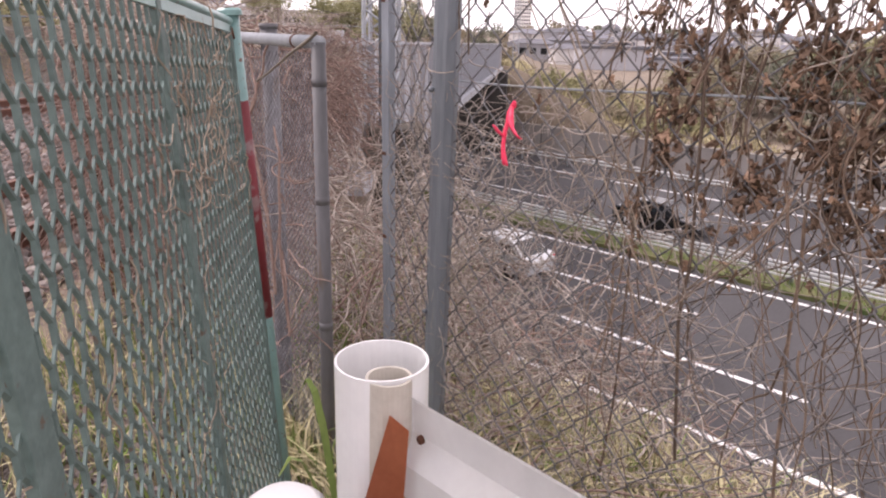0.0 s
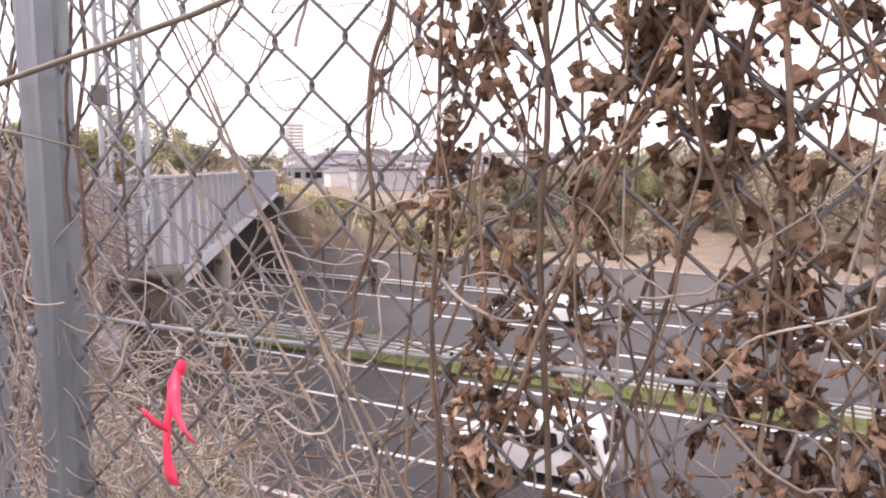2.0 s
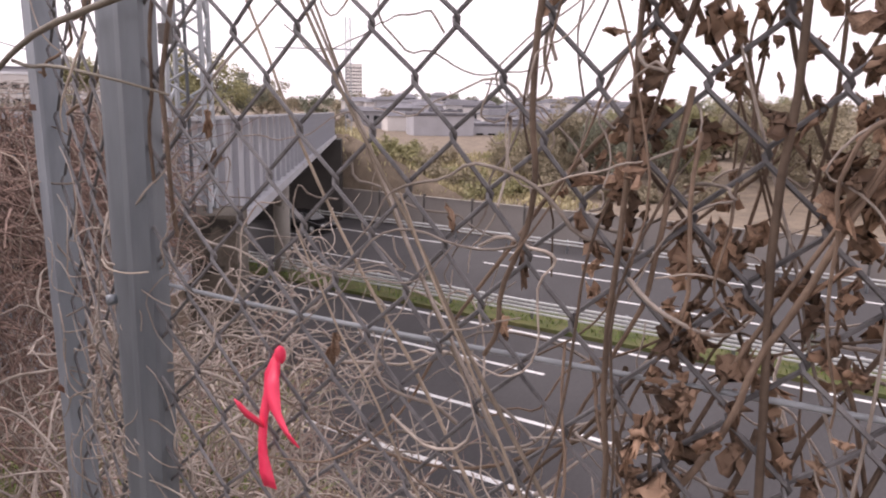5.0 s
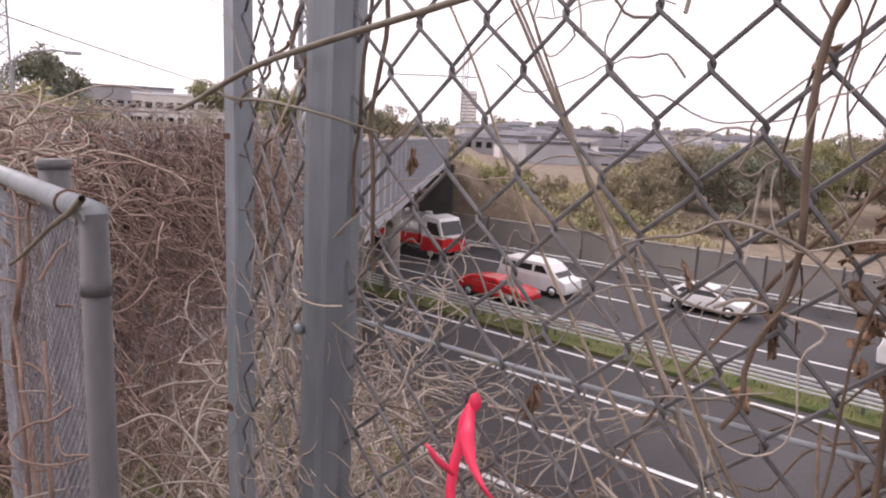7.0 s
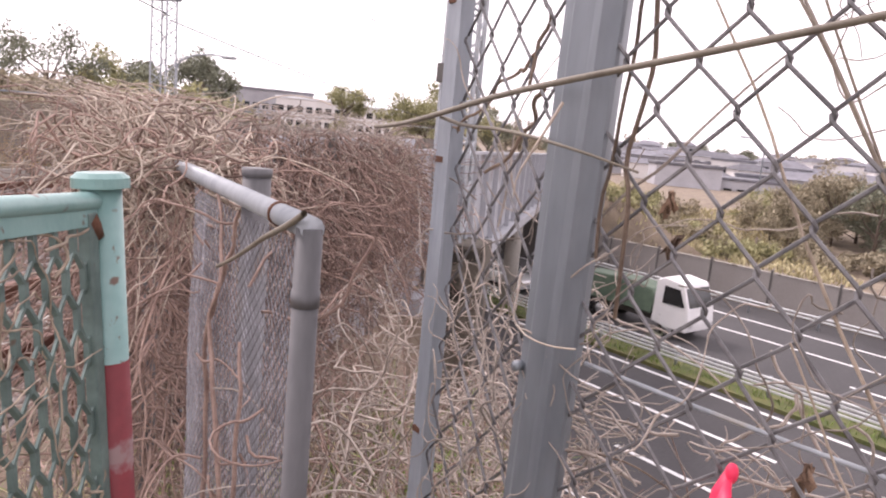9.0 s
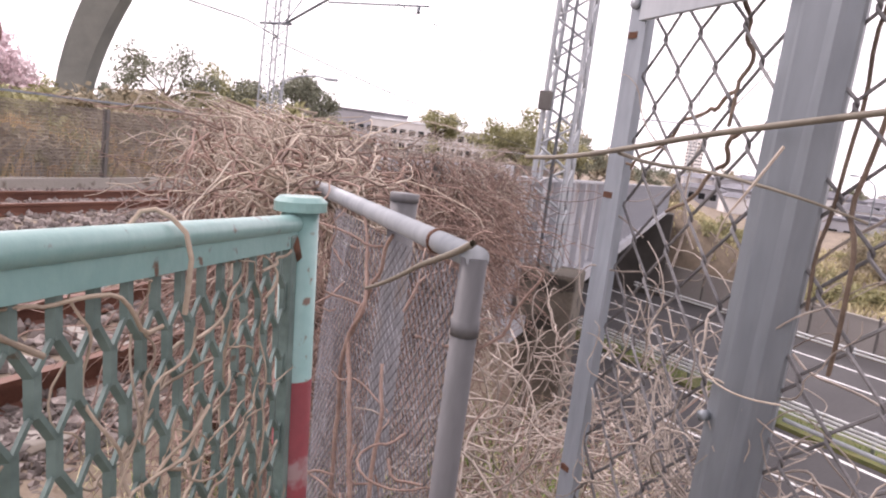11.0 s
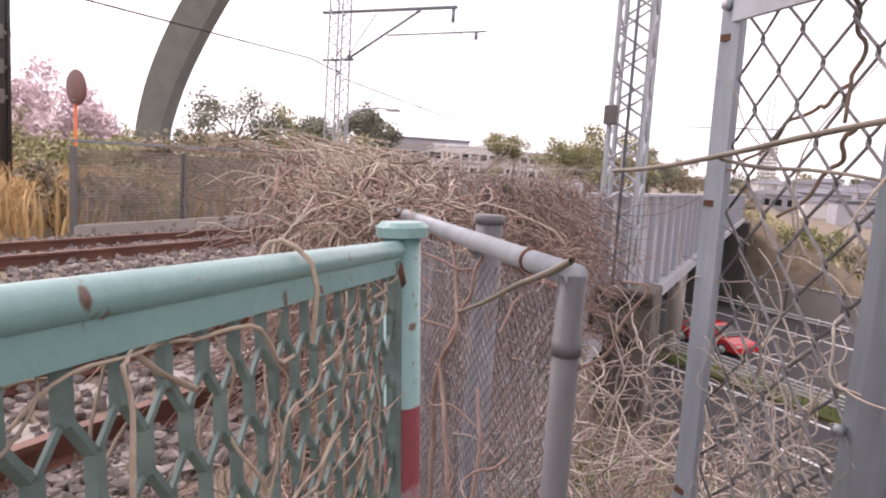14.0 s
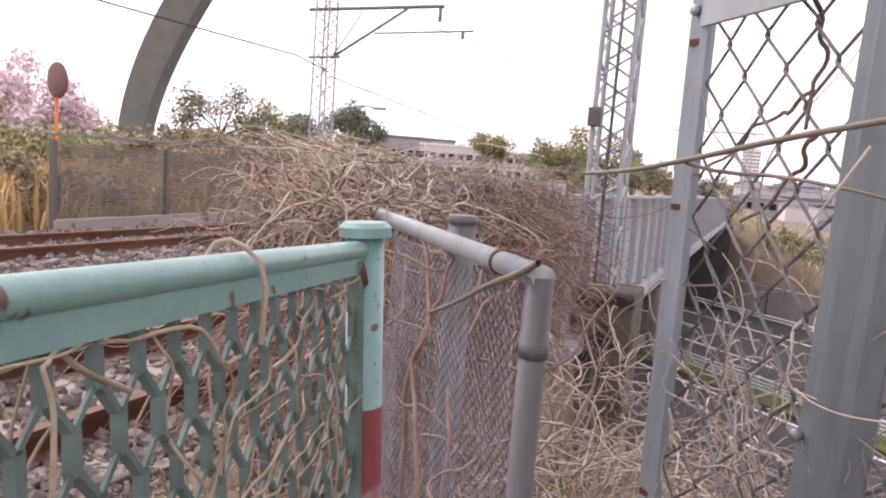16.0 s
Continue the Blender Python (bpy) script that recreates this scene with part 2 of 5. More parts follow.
def part(name, bm, material, parent=None, label="", smooth=False):
    me = bpy.data.meshes.new(name)
    bmesh.ops.recalc_face_normals(bm, faces=bm.faces)
    bm.to_mesh(me)
    bm.free()
    me.materials.append(material)
    if smooth:
        me.polygons.foreach_set("use_smooth", [True] * len(me.polygons))
    ob = new(name, me)
    if parent is not None:
        ob.parent = parent
    if label:
        ob["label"] = label
    return ob


def share(ob, name, m, parent=None):
    """Another object on the same mesh."""
    o = new(name, ob.data)
    o.matrix_basis = m
    if parent is not None:
        o.parent = parent
    return o


def thing(name, label, category, m=None, group="", kind=""):
    e = new(name)
    e.empty_display_size = 0.1
    if m is not None:
        e.matrix_basis = m
    return tagged(e, label, category, group, kind)


def bm_box(bm, x0, x1, y0, y1, z0, z1, bevel=0.0, m=None):
    r = bmesh.ops.create_cube(bm, size=1.0)
    vs = r["verts"]
    for v in vs:
        v.co = Vector((x0 + (v.co.x + 0.5) * (x1 - x0), y0 + (v.co.y + 0.5) * (y1 - y0), z0 + (v.co.z + 0.5) * (z1 - z0)))
    if bevel:
        es = list({e for v in vs for e in v.link_edges})
        r2 = bmesh.ops.bevel(bm, geom=es, offset=bevel, segments=2, affect="EDGES", profile=0.6)
        vs = list({v for f in r2["faces"] for v in f.verts} | {v for v in vs if v.is_valid})
    if m is not None:
        bmesh.ops.transform(bm, matrix=m, verts=vs)
    return bm


def box(name, x0, x1, y0, y1, z0, z1, material, parent=None, label="", bevel=0.0, m=None):
    return part(name, bm_box(bmesh.new(), x0, x1, y0, y1, z0, z1, bevel, m), material, parent, label)


def bm_cyl(bm, p, q, r0, r1=None, seg=14, caps=True):
    p, q = Vector(p), Vector(q)
    turn = (q - p).to_track_quat("Z", "Y").to_matrix().to_4x4()
    bmesh.ops.create_cone(bm, cap_ends=caps, segments=seg, radius1=r0, radius2=r0 if r1 is None else r1, depth=(q - p).length,
                          matrix=Matrix.Translation((p + q) / 2) @ turn)
    return bm


def rod(name, p, q, r, material, parent=None, label="", seg=14, r1=None):
    ob = part(name, bm_cyl(bmesh.new(), p, q, r, r1, seg), material, parent, label, smooth=True)
    return ob


def tubes(paths, radii, sides=4):
    """Vertices and faces of bent tapered tubes; radii are pairs of start and end radius."""
    V, F = [], []
    ang = np.arange(sides) * 2 * np.pi / sides
    ca, sn = np.cos(ang), np.sin(ang)
    base = 0
    for P, (r0, r1) in zip(paths, radii):
        P = np.asarray(P, float)
        k = len(P)
        T = np.gradient(P, axis=0)
        T /= np.linalg.norm(T, axis=1)[:, None] + 1e-9
        ref = np.array([0.31, 0.17, 0.93]) if abs(T[:, 2]).mean() < 0.75 else np.array([0.93, 0.31, 0.11])
        A = np.cross(T, ref)
        A /= np.linalg.norm(A, axis=1)[:, None] + 1e-9
        B = np.cross(T, A)
        r = np.linspace(r0, r1, k)[:, None, None]
        ring = P[:, None, :] + r * (A[:, None, :] * ca[None, :, None] + B[:, None, :] * sn[None, :, None])
        V.append(ring.reshape(-1, 3))
        for i in range(k - 1):
            a, b = base + i * sides, base + (i + 1) * sides
            for j in range(sides):
                jj = (j + 1) % sides
                F.append((a + j, a + jj, b + jj, b + j))
        base += k * sides
    return np.concatenate(V), F


def wander(p, q, n, sag, rough):
    """A crooked path from p to q with n points."""
    p, q = np.asarray(p, float), np.asarray(q, float)
    t = np.linspace(0, 1, n)[:, None]
    out = p + (q - p) * t
    w = np.cumsum(rng.normal(0, 1, (n, 3)), axis=0)
    w -= w[0] + (w[-1] - w[0]) * t
    out = out + w * rough
    out[:, 2] -= (4 * t * (1 - t))[:, 0] * sag
    return out


def walkpath(p, heading, n, step, turn, drop):
    """A stem that grows from p in small crooked steps."""
    pts = [np.asarray(p, float)]
    h = np.asarray(heading, float)
    h = h / np.linalg.norm(h)
    for _ in range(n - 1):
        h = h + rng.normal(0, turn, 3)
        h[2] -= drop
        h = h / np.linalg.norm(h)
        pts.append(pts[-1] + h * step)
    return np.array(pts)


def blades(roots, heights, width, lean, name, material, label, category):
    """Bent grass blades, one object."""
    V, F = [], []
    n = len(roots)
    az = rng.uniform(0, 2 * np.pi, n)
    ln = rng.normal(0, lean, (n, 2))
    for i in range(n):
        x, y, z = roots[i]
        h, w = heights[i], width * rng.uniform(0.6, 1.3)
        cx, cy = math.cos(az[i]) * w, math.sin(az[i]) * w
        lx, ly = ln[i] * h
        b = len(V)
        V += [(x - cx, y - cy, z), (x + cx, y + cy, z), (x + lx * 0.35 - cx * 0.8, y + ly * 0.35 - cy * 0.8, z + h * 0.55), (x + lx * 0.35 + cx * 0.8, y + ly * 0.35 + cy * 0.8, z + h * 0.55),
              (x + lx, y + ly, z + h * (1 - 0.35 * min(1.2, math.hypot(*ln[i]))))]
        F += [(b, b + 1, b + 3, b + 2), (b + 2, b + 3, b + 4)]
    return tagged(put(name, V, F, material), label, category, kind="stuff")


# ---- ground ----
def smooth(a, b, x):
    t = min(1.0, max(0.0, (x - a) / (b - a)))
    return t * t * (3 - 2 * t)


def ground_z(x, y):
    o, s = NX * x + NY * y, DX * x + DY * y
    if o < 12.4:
        z = -7.85 * smooth(0.9, 1.6, o) * 0.03 - 7.6 * min(1.0, max(0.0, (o - 2.0) / 10.4))
    elif o < 44:
        z = -7.85
    else:
        z = -7.85 + 2.2 * smooth(44, 45, o) + 1.5 * smooth(50, 75, o) - 3.5 * smooth(110, 170, o)
    z += 0.10 * noise.noise((x * 0.7, y * 0.7, 0)) * (1 if 1.2 < o < 12.5 else 0.3)
    if x < -2.0 and y < 10.0:
        z = max(z, -0.45 - max(0.0, (y - 9.0)) * 0.5)
    if x < -0.8:
        z = min(z, -0.45 if x > -13 else -0.3)
    if y > 46 and o > 44.0:          # railway bank beyond the bridge
        w = abs(x + 6.4) - 5.2
        z = max(z, max(-1.3 - 0.018 * (y - 54) - max(0.0, w) * 0.5, -7.8) * 1.0 - max(0.0, 45.0 - o) * 4.0)
    return z


def build_ground():
    os_ = np.concatenate([[-3000, -800, -250, -90, -45], np.arange(-24, -3, 1.5), np.arange(-3, 0.8, 0.4), np.arange(0.8, 4, 0.2), np.arange(4, 13, 0.5), [14, 20, 28, 36, 42, 43.8, 44.2, 44.6, 45, 46, 48],
                          np.arange(50, 120, 3.5), [130, 150, 175, 220, 400, 900, 3000]])
    ss = np.concatenate([[-3000, -900, -300, -140, -90, -60], np.arange(-44, -8, 4), np.arange(-8, -3, 1), np.arange(-3, 8, 0.25), np.arange(8, 16, 0.6), np.arange(16, 90, 2.5), [95, 110, 140, 200, 320, 900, 3000]])
    V = []
    for o in os_:
        for s in ss:
            x, y, _ = rd(o, s)
            V.append((x, y, ground_z(x, y)))
    k = len(ss)
    F = [(i * k + j, (i + 1) * k + j, (i + 1) * k + j + 1, i * k + j + 1) for i in range(len(os_) - 1) for j in range(k - 1)]
    g = put("ground", V, F, SOIL, smooth=True)
    tagged(g, "sloping bank of dry soil, litter and dead grass", "ground", kind="structure")


build_ground()


def strip(name, o0, o1, s0, s1, z, material, label, category, kind="structure", parent=None, thick=0.02):
    n = 30
    bm = bmesh.new()
    bm_box(bm, -s1, -s0, o0, o1, z - thick, z)
    ob = part(name, bm, material, parent)
    ob.matrix_basis = RP
    if parent is None:
        tagged(ob, label, category, kind=kind)
    return ob


road = strip("road", 12.6, 43.2, -600, 900, ROAD_Z, ASPHALT, "grey asphalt motorway with two carriageways", "road", thick=0.14)


def line_solid(o, w=0.2):
    ob = strip("road_line", o - w / 2, o + w / 2, -400, 500, ROAD_Z + 0.006, PAINTLINE, "", "", parent=None, thick=0.006)
    tagged(ob, "solid white painted road edge line", "road marking", kind="structure")


for o in (14.85, 25.65, 28.9, 39.3):
    line_solid(o)
dash_mesh = None
for o, ph in ((18.35, 4.5), (21.95, 9.2), (32.4, 3.0), (35.85, 11.0)):
    for i in range(-8, 14):
        s0 = i * 20.0 + ph
        if dash_mesh is None:
            dash_mesh = box("lane_dash", 0, 8.0, -0.09, 0.09, 0, 0.006, PAINTLINE)
            dash_mesh.matrix_basis = RP @ Matrix.Translation((-s0 - 8, o, ROAD_Z + 0.002))
            ob = dash_mesh
        else:
            ob = share(dash_mesh, "lane_dash", RP @ Matrix.Translation((-s0 - 8, o, ROAD_Z + 0.002)))
        tagged(ob, "white painted lane dash on the motorway", "road marking", group="lane dashes", kind="structure")

# median: low kerbed grass strip and steel guard rails
med = strip("median_strip", 26.2, 28.4, -400, 500, ROAD_Z + 0.16, VERGE, "narrow green grass median between carriageways", "median", thick=0.16)
mroots = [tuple((RP @ Vector((-rng.uniform(-25, 60), rng.uniform(26.3, 28.3), ROAD_Z + 0.15)))) for _ in range(5000)]
blades(mroots, rng.uniform(0.08, 0.3, 5000), 0.02, 0.5, "median_grass", GREENGRASS, "short green and yellow grass on the median", "grass")


def guard_rail(o, z0, name, label, levels, side):
    e = thing(name, label, "guard rail", RP @ Matrix.Translation((0, o, ROAD_Z + z0)))
    post0 = None
    for i in range(-10, 26):
        m = Matrix.Translation((-i * 4.0, 0, 0))
        if post0 is None:
            post0 = rod("post", (0, 0, 0), (0, 0, 0.85), 0.07, GALV_LIGHT, e, seg=10)
            post0.matrix_basis = m
        else:
            share(post0, "post", m, e)
    for zc in levels:
        bm = bmesh.new()
        bm_cyl(bm, (-110, side * 0.11, zc), (45, side * 0.11, zc), 0.052, None, 10)
        part("rail_pipe", bm, BEAM, e, smooth=True)


guard_rail(27.1, 0.14, "median_guard_rail", "pale galvanised four-pipe guard rail on the median", (0.8, 0.64, 0.48, 0.32), -1)
guard_rail(41.2, 0.0, "roadside_guard_rail", "pale galvanised guard rail along the far shoulder", (0.75, 0.55), -1)
for sx in (17.5, 1.5, -14):
    bm = bmesh.new()
    pts = []
    for _ in range(160):
        v = rng.normal(0, 0.16, 3) * (1, 1, 1.9)
        pts.append(v + (0, 0, 0.55))
    V, F = [], []
    for p in pts:
        b = len(V)
        u = rng.normal(0, 0.07, (3, 3))
        V += [tuple(p + u[0]), tuple(p + u[1]), tuple(p + u[2])]
        F.append((b, b + 1, b + 2))
    sh = thing("shrub", "small dark shrub growing on the median", "shrub", RP @ Matrix.Translation((-sx, 27.7, ROAD_Z + 0.14)))
    put("foliage", V, F, LEAF_DARK, sh)
    rod("stem", (0, 0, 0), (0, 0, 0.7), 0.03, BARK, sh, seg=6)

# far noise wall: concrete panels between steel posts
wall = thing("wall_far_side", "grey concrete retaining wall with steel posts", "wall", RP @ Matrix.Translation((0, 43.4, ROAD_Z)), kind="structure")
wp = wpost = None
for i in range(-12, 34):
    m = Matrix.Translation((-i * 4.0, 0, 0))
    if wp is None:
        bm = bmesh.new()
        bm_box(bm, 0.06, 3.94, 0.0, 0.25, 0, 2.2, 0.02)
        wp = part("panel", bm, WALLC, wall)
        wp.matrix_basis = m
        wpost = box("post", -0.055, 0.055, -0.04, 0.14, 0, 2.45, GIRDER, wall)
        wpost.matrix_basis = m
    else:
        share(wp, "panel", m, wall)
        share(wpost, "post", m, wall)
cop = box("coping", -136, 48, -0.03, 0.29, 2.2, 2.28, CONCRETE, wall)


# ---- railway: ballast, sleepers, rails ----
def rail_z(y):
    return -0.0165 * max(0.0, y - 3.0)


def ballast_bed():
    V, F = [], []
    xs = [-12.6, -10.9, -10.2, -9.9, -3.0, -2.4, -1.9, -0.75, -0.7]
    zs = [-0.35, -0.3, -0.12, -0.1, -0.12, -0.16, -0.2, -0.22, -0.5]
    ys = np.concatenate([np.arange(-40, 60, 1.0), [80, 120, 200]])
    for y in ys:
        for x, z in zip(xs, zs):
            zz = z + rail_z(y)
            if y > 3.2 and x > -2.3:
                x = -2.3
            V.append((x, y, zz))
    k = len(xs)
    for i in range(len(ys) - 1):
        for j in range(k - 1):
            F.append((i * k + j, i * k + j + 1, (i + 1) * k + j + 1, (i + 1) * k + j))
    return tagged(put("ballast_bed", V, F, SOIL), "bed of grey crushed stone under the tracks", "ballast", kind="structure")


ballast_bed()


def stones():
    ico = bmesh.new()
    bmesh.ops.create_icosphere(ico, subdivisions=1, radius=1)
    base = np.array([v.co[:] for v in ico.verts])
    fb = [tuple(v.index for v in f.verts) for f in ico.faces]
    ico.free()
    V, F = [], []
    n = 0
    spots = []
    for _ in range(7500):
        x, y = rng.uniform(-3.4, -0.85), rng.uniform(0.2, 3.6)
        spots.append((x, y, 0.019))
    for _ in range(9500):
        x, y = rng.uniform(-10.4, -2.6), rng.uniform(1.5, 13)
        spots.append((x, y, 0.036))
    for x, y, r in spots:
        if y > 3.3 and x > -2.6:
            continue
        z = -0.2 + 0.1 * smooth(-2.2, -3.0, x) + rail_z(y)
        sc = rng.uniform(0.6, 1.5, 3) * r
        a = rng.uniform(0, 6.28)
        c, s = math.cos(a), math.sin(a)
        p = base * (1 + rng.normal(0, 0.27, (len(base), 1))) * sc
        p = np.stack([p[:, 0] * c - p[:, 1] * s, p[:, 0] * s + p[:, 1] * c, p[:, 2]], 1) + (x, y, z + r * 0.3)
        V.append(p)
        F += [tuple(i + n for i in f) for f in fb]
        n += len(base)
    tagged(put("ballast_stones", np.concatenate(V), F, BALLAST), "loose grey and brown ballast stones", "ballast", kind="stuff")


stones()


def rail_line(x):
    prof = [(-0.06, 0), (0.06, 0), (0.06, 0.012), (0.01, 0.03), (0.01, 0.11), (0.033, 0.12), (0.033, 0.153), (-0.033, 0.153), (-0.033, 0.12), (-0.01, 0.11), (-0.01, 0.03), (-0.06, 0.012)]
    ys = [-40, 3, 60, 160]
    V, F = [], []
    for y in ys:
        V += [(x + px, y, -0.1 + rail_z(y) + pz) for px, pz in prof]
    k = len(prof)
    for i in range(len(ys) - 1):
        F += [(i * k + j, i * k + (j + 1) % k, (i + 1) * k + (j + 1) % k, (i + 1) * k + j) for j in range(k)]
    return tagged(put("rail", V, F, RAILSTEEL), "rusty brown steel railway rail on ballast", "rail", group="railway rails")


for x in (-3.15, -4.22, -8.2, -9.27):
    rail_line(x)
slp = None
for xc in (-3.69, -8.74):
    for i in range(-8, 40):
        m = Matrix.Translation((xc, i * 0.62, -0.22 + rail_z(i * 0.62)))
        if slp is None:
            slp = box("sleeper", -1.0, 1.0, -0.11, 0.11, 0, 0.125, CONCRETE, bevel=0.015)
            slp.matrix_basis = m
            ob = slp
        else:
            ob = share(slp, "sleeper", m)
        tagged(ob, "weathered concrete railway sleeper in ballast", "sleeper", group="sleepers")


# ---- bridge ----
def bridge():
    e = thing("railway_bridge", "grey steel railway bridge with panelled parapets over the motorway", "bridge")
    Y0, Y1 = 8.4, 55.0
    panel = stiff = None
    i = 0
    y = Y0
    while y < Y1:
        z0 = -0.42 + rail_z(y) * 1.0
        m = Matrix.Translation((-2.19, y, z0))
        if panel is None:
            panel = box("parapet_panel", -0.03, 0.03, 0.012, 1.188, 0.02, 1.60, PANEL, e, bevel=0.006)
            panel.matrix_basis = m
            stiff = box("stiffener", 0.03, 0.13, -0.012, 0.012, 0.0, 1.62, PANEL, e, bevel=0.003)
            stiff.matrix_basis = m
        else:
            share(panel, "parapet_panel", m, e)
            share(stiff, "stiffener", m, e)
        y += 1.2
    n = 12
    # girders and deck carry the under-bridge shade in their SOFFIT colour
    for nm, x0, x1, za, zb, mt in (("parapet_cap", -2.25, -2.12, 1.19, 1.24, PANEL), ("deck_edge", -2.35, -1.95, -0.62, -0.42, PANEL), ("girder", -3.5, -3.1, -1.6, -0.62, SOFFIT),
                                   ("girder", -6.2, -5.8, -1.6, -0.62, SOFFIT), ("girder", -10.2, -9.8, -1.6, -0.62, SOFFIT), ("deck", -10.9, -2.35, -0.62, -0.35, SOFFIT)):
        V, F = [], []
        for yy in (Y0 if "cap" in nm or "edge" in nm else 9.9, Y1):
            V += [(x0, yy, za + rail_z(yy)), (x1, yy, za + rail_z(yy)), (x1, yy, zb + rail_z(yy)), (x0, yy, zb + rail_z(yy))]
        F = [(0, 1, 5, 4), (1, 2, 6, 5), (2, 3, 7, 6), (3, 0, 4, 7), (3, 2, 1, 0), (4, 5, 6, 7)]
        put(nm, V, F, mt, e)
    # piers in the median and beside the shoulders
    for o in (12.0, 27.3, 43.0):
        for x in (-4.2, -8.8):
            yy = (o - NX * x) / NY
            rod("pier", (x, yy, ROAD_Z - 0.1), (x, yy, -1.6 + rail_z(yy)), 0.42, CONCRETE, e, seg=18)
    return e


bridge()
# abutment face darkened by colour for the shadow under the bridge
box_ab = box("bridge_abutment", -10.9, -2.45, 10.6, 12.2, -7.4, -0.75, DARK_CONCRETE, bevel=0.05)
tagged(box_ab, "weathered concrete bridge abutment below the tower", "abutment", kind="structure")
pad = box("tower_footing", -2.1, -1.42, 9.15, 9.95, -3.9, 0.04, DARK_CONCRETE, bevel=0.04)
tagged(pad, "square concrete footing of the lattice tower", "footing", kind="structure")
# the far abutment takes the same shade-darkened colour over its concrete
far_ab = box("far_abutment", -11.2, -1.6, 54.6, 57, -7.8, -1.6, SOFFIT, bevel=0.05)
tagged(far_ab, "concrete abutment at the far end of the bridge", "abutment", kind="structure")


def far_parapet():
    e = thing("far_parapet", "weathered wire mesh fence along the far side of the tracks", "fence")
    pn = ps = None
    for i in range(38):
        y = 8.85 + i * 1.2
        m = Matrix.Translation((-10.75, y, -0.08 + rail_z(y)))
        if pn is None:
            wires = [[(0, 0.02 + 0.029 * k, 0.03), (0, 0.02 + 0.029 * k, 1.40)] for k in range(41)] + [[(0.006, 0.01, 0.03 + 0.057 * k), (0.006, 1.19, 0.03 + 0.057 * k)] for k in range(25)]
            V, F = tubes(wires, [(0.0075, 0.0075)] * 41 + [(0.0055, 0.0055)] * 25, 3)
            pn = put("mesh_panel", V, F, FARPANEL, e)
            pn.matrix_basis = m
            ps = box("post", -0.05, 0.06, -0.035, 0.035, -0.1, 1.44, GIRDER, e, bevel=0.004)
            ps.matrix_basis = m
        else:
            share(pn, "mesh_panel", m, e)
            if i % 2 == 0:
                share(ps, "post", m, e)
    box("top_rail", -10.77, -10.73, 8.82, 54.4, 1.33, 1.37, GALV, e, bevel=0.006)
    box("foot_plinth", -10.82, -10.68, 8.82, 54.4, -0.4, -0.05, CONCRETE, e, bevel=0.01)


far_parapet()


# vine-covered near wall
def near_wall():
    e = thing("vine_covered_wall", "grey wall beside the tracks buried in dry vines", "wall")
    for i in range(4):
        y = 3.45 + i * 1.24
        box("panel", -2.22, -2.16, y + 0.01, y + 1.23, -0.6, 1.26, PANEL, e, bevel=0.006)
        box("post", -2.27, -2.11, y - 0.04, y + 0.04, -0.6, 1.3, RUST if i == 0 else GIRDER, e, bevel=0.006)


near_wall()


# ---- motorway fence in front of the camera ----
FO = 1.17       # its distance across


def fp(s, z, out=0.0):
    return rd(FO + out + 0.29 * max(0.0, s - 1.15), s, z)


def lattice_wires(i0, i1, z0, z1, a, b, r, place, warp, sides=4, hook=0.003, inset=0.0022):
    """Zigzag wires hooked into each other: i0..i1 columns of half pitch a, rows of half pitch b."""
    paths, radii = [], []
    j0, j1 = int(z0 / b), int(z1 / b)
    for k in range(i0, i1):
        pts = []
        for j in range(j0, j1 + 1):
            right = (k + j) % 2 == 0
            col = k if right else k + 1
            way = 1 if right else -1
            sx = col * a + way * inset
            wx, wz, wo = warp(sx, j * b)
            sgn = hook if right else -hook
            pts.append(place(sx + wx + way * 0.0018, j * b + wz - 0.0042, sgn * 0.3 + wo))
            pts.append(place(sx + wx, j * b + wz, wo))
            pts.append(place(sx + wx + way * 0.0018, j * b + wz + 0.0042, -sgn * 0.3 + wo))
        paths.append(pts)
        radii.append((r, r))
    return tubes(paths, radii, sides)


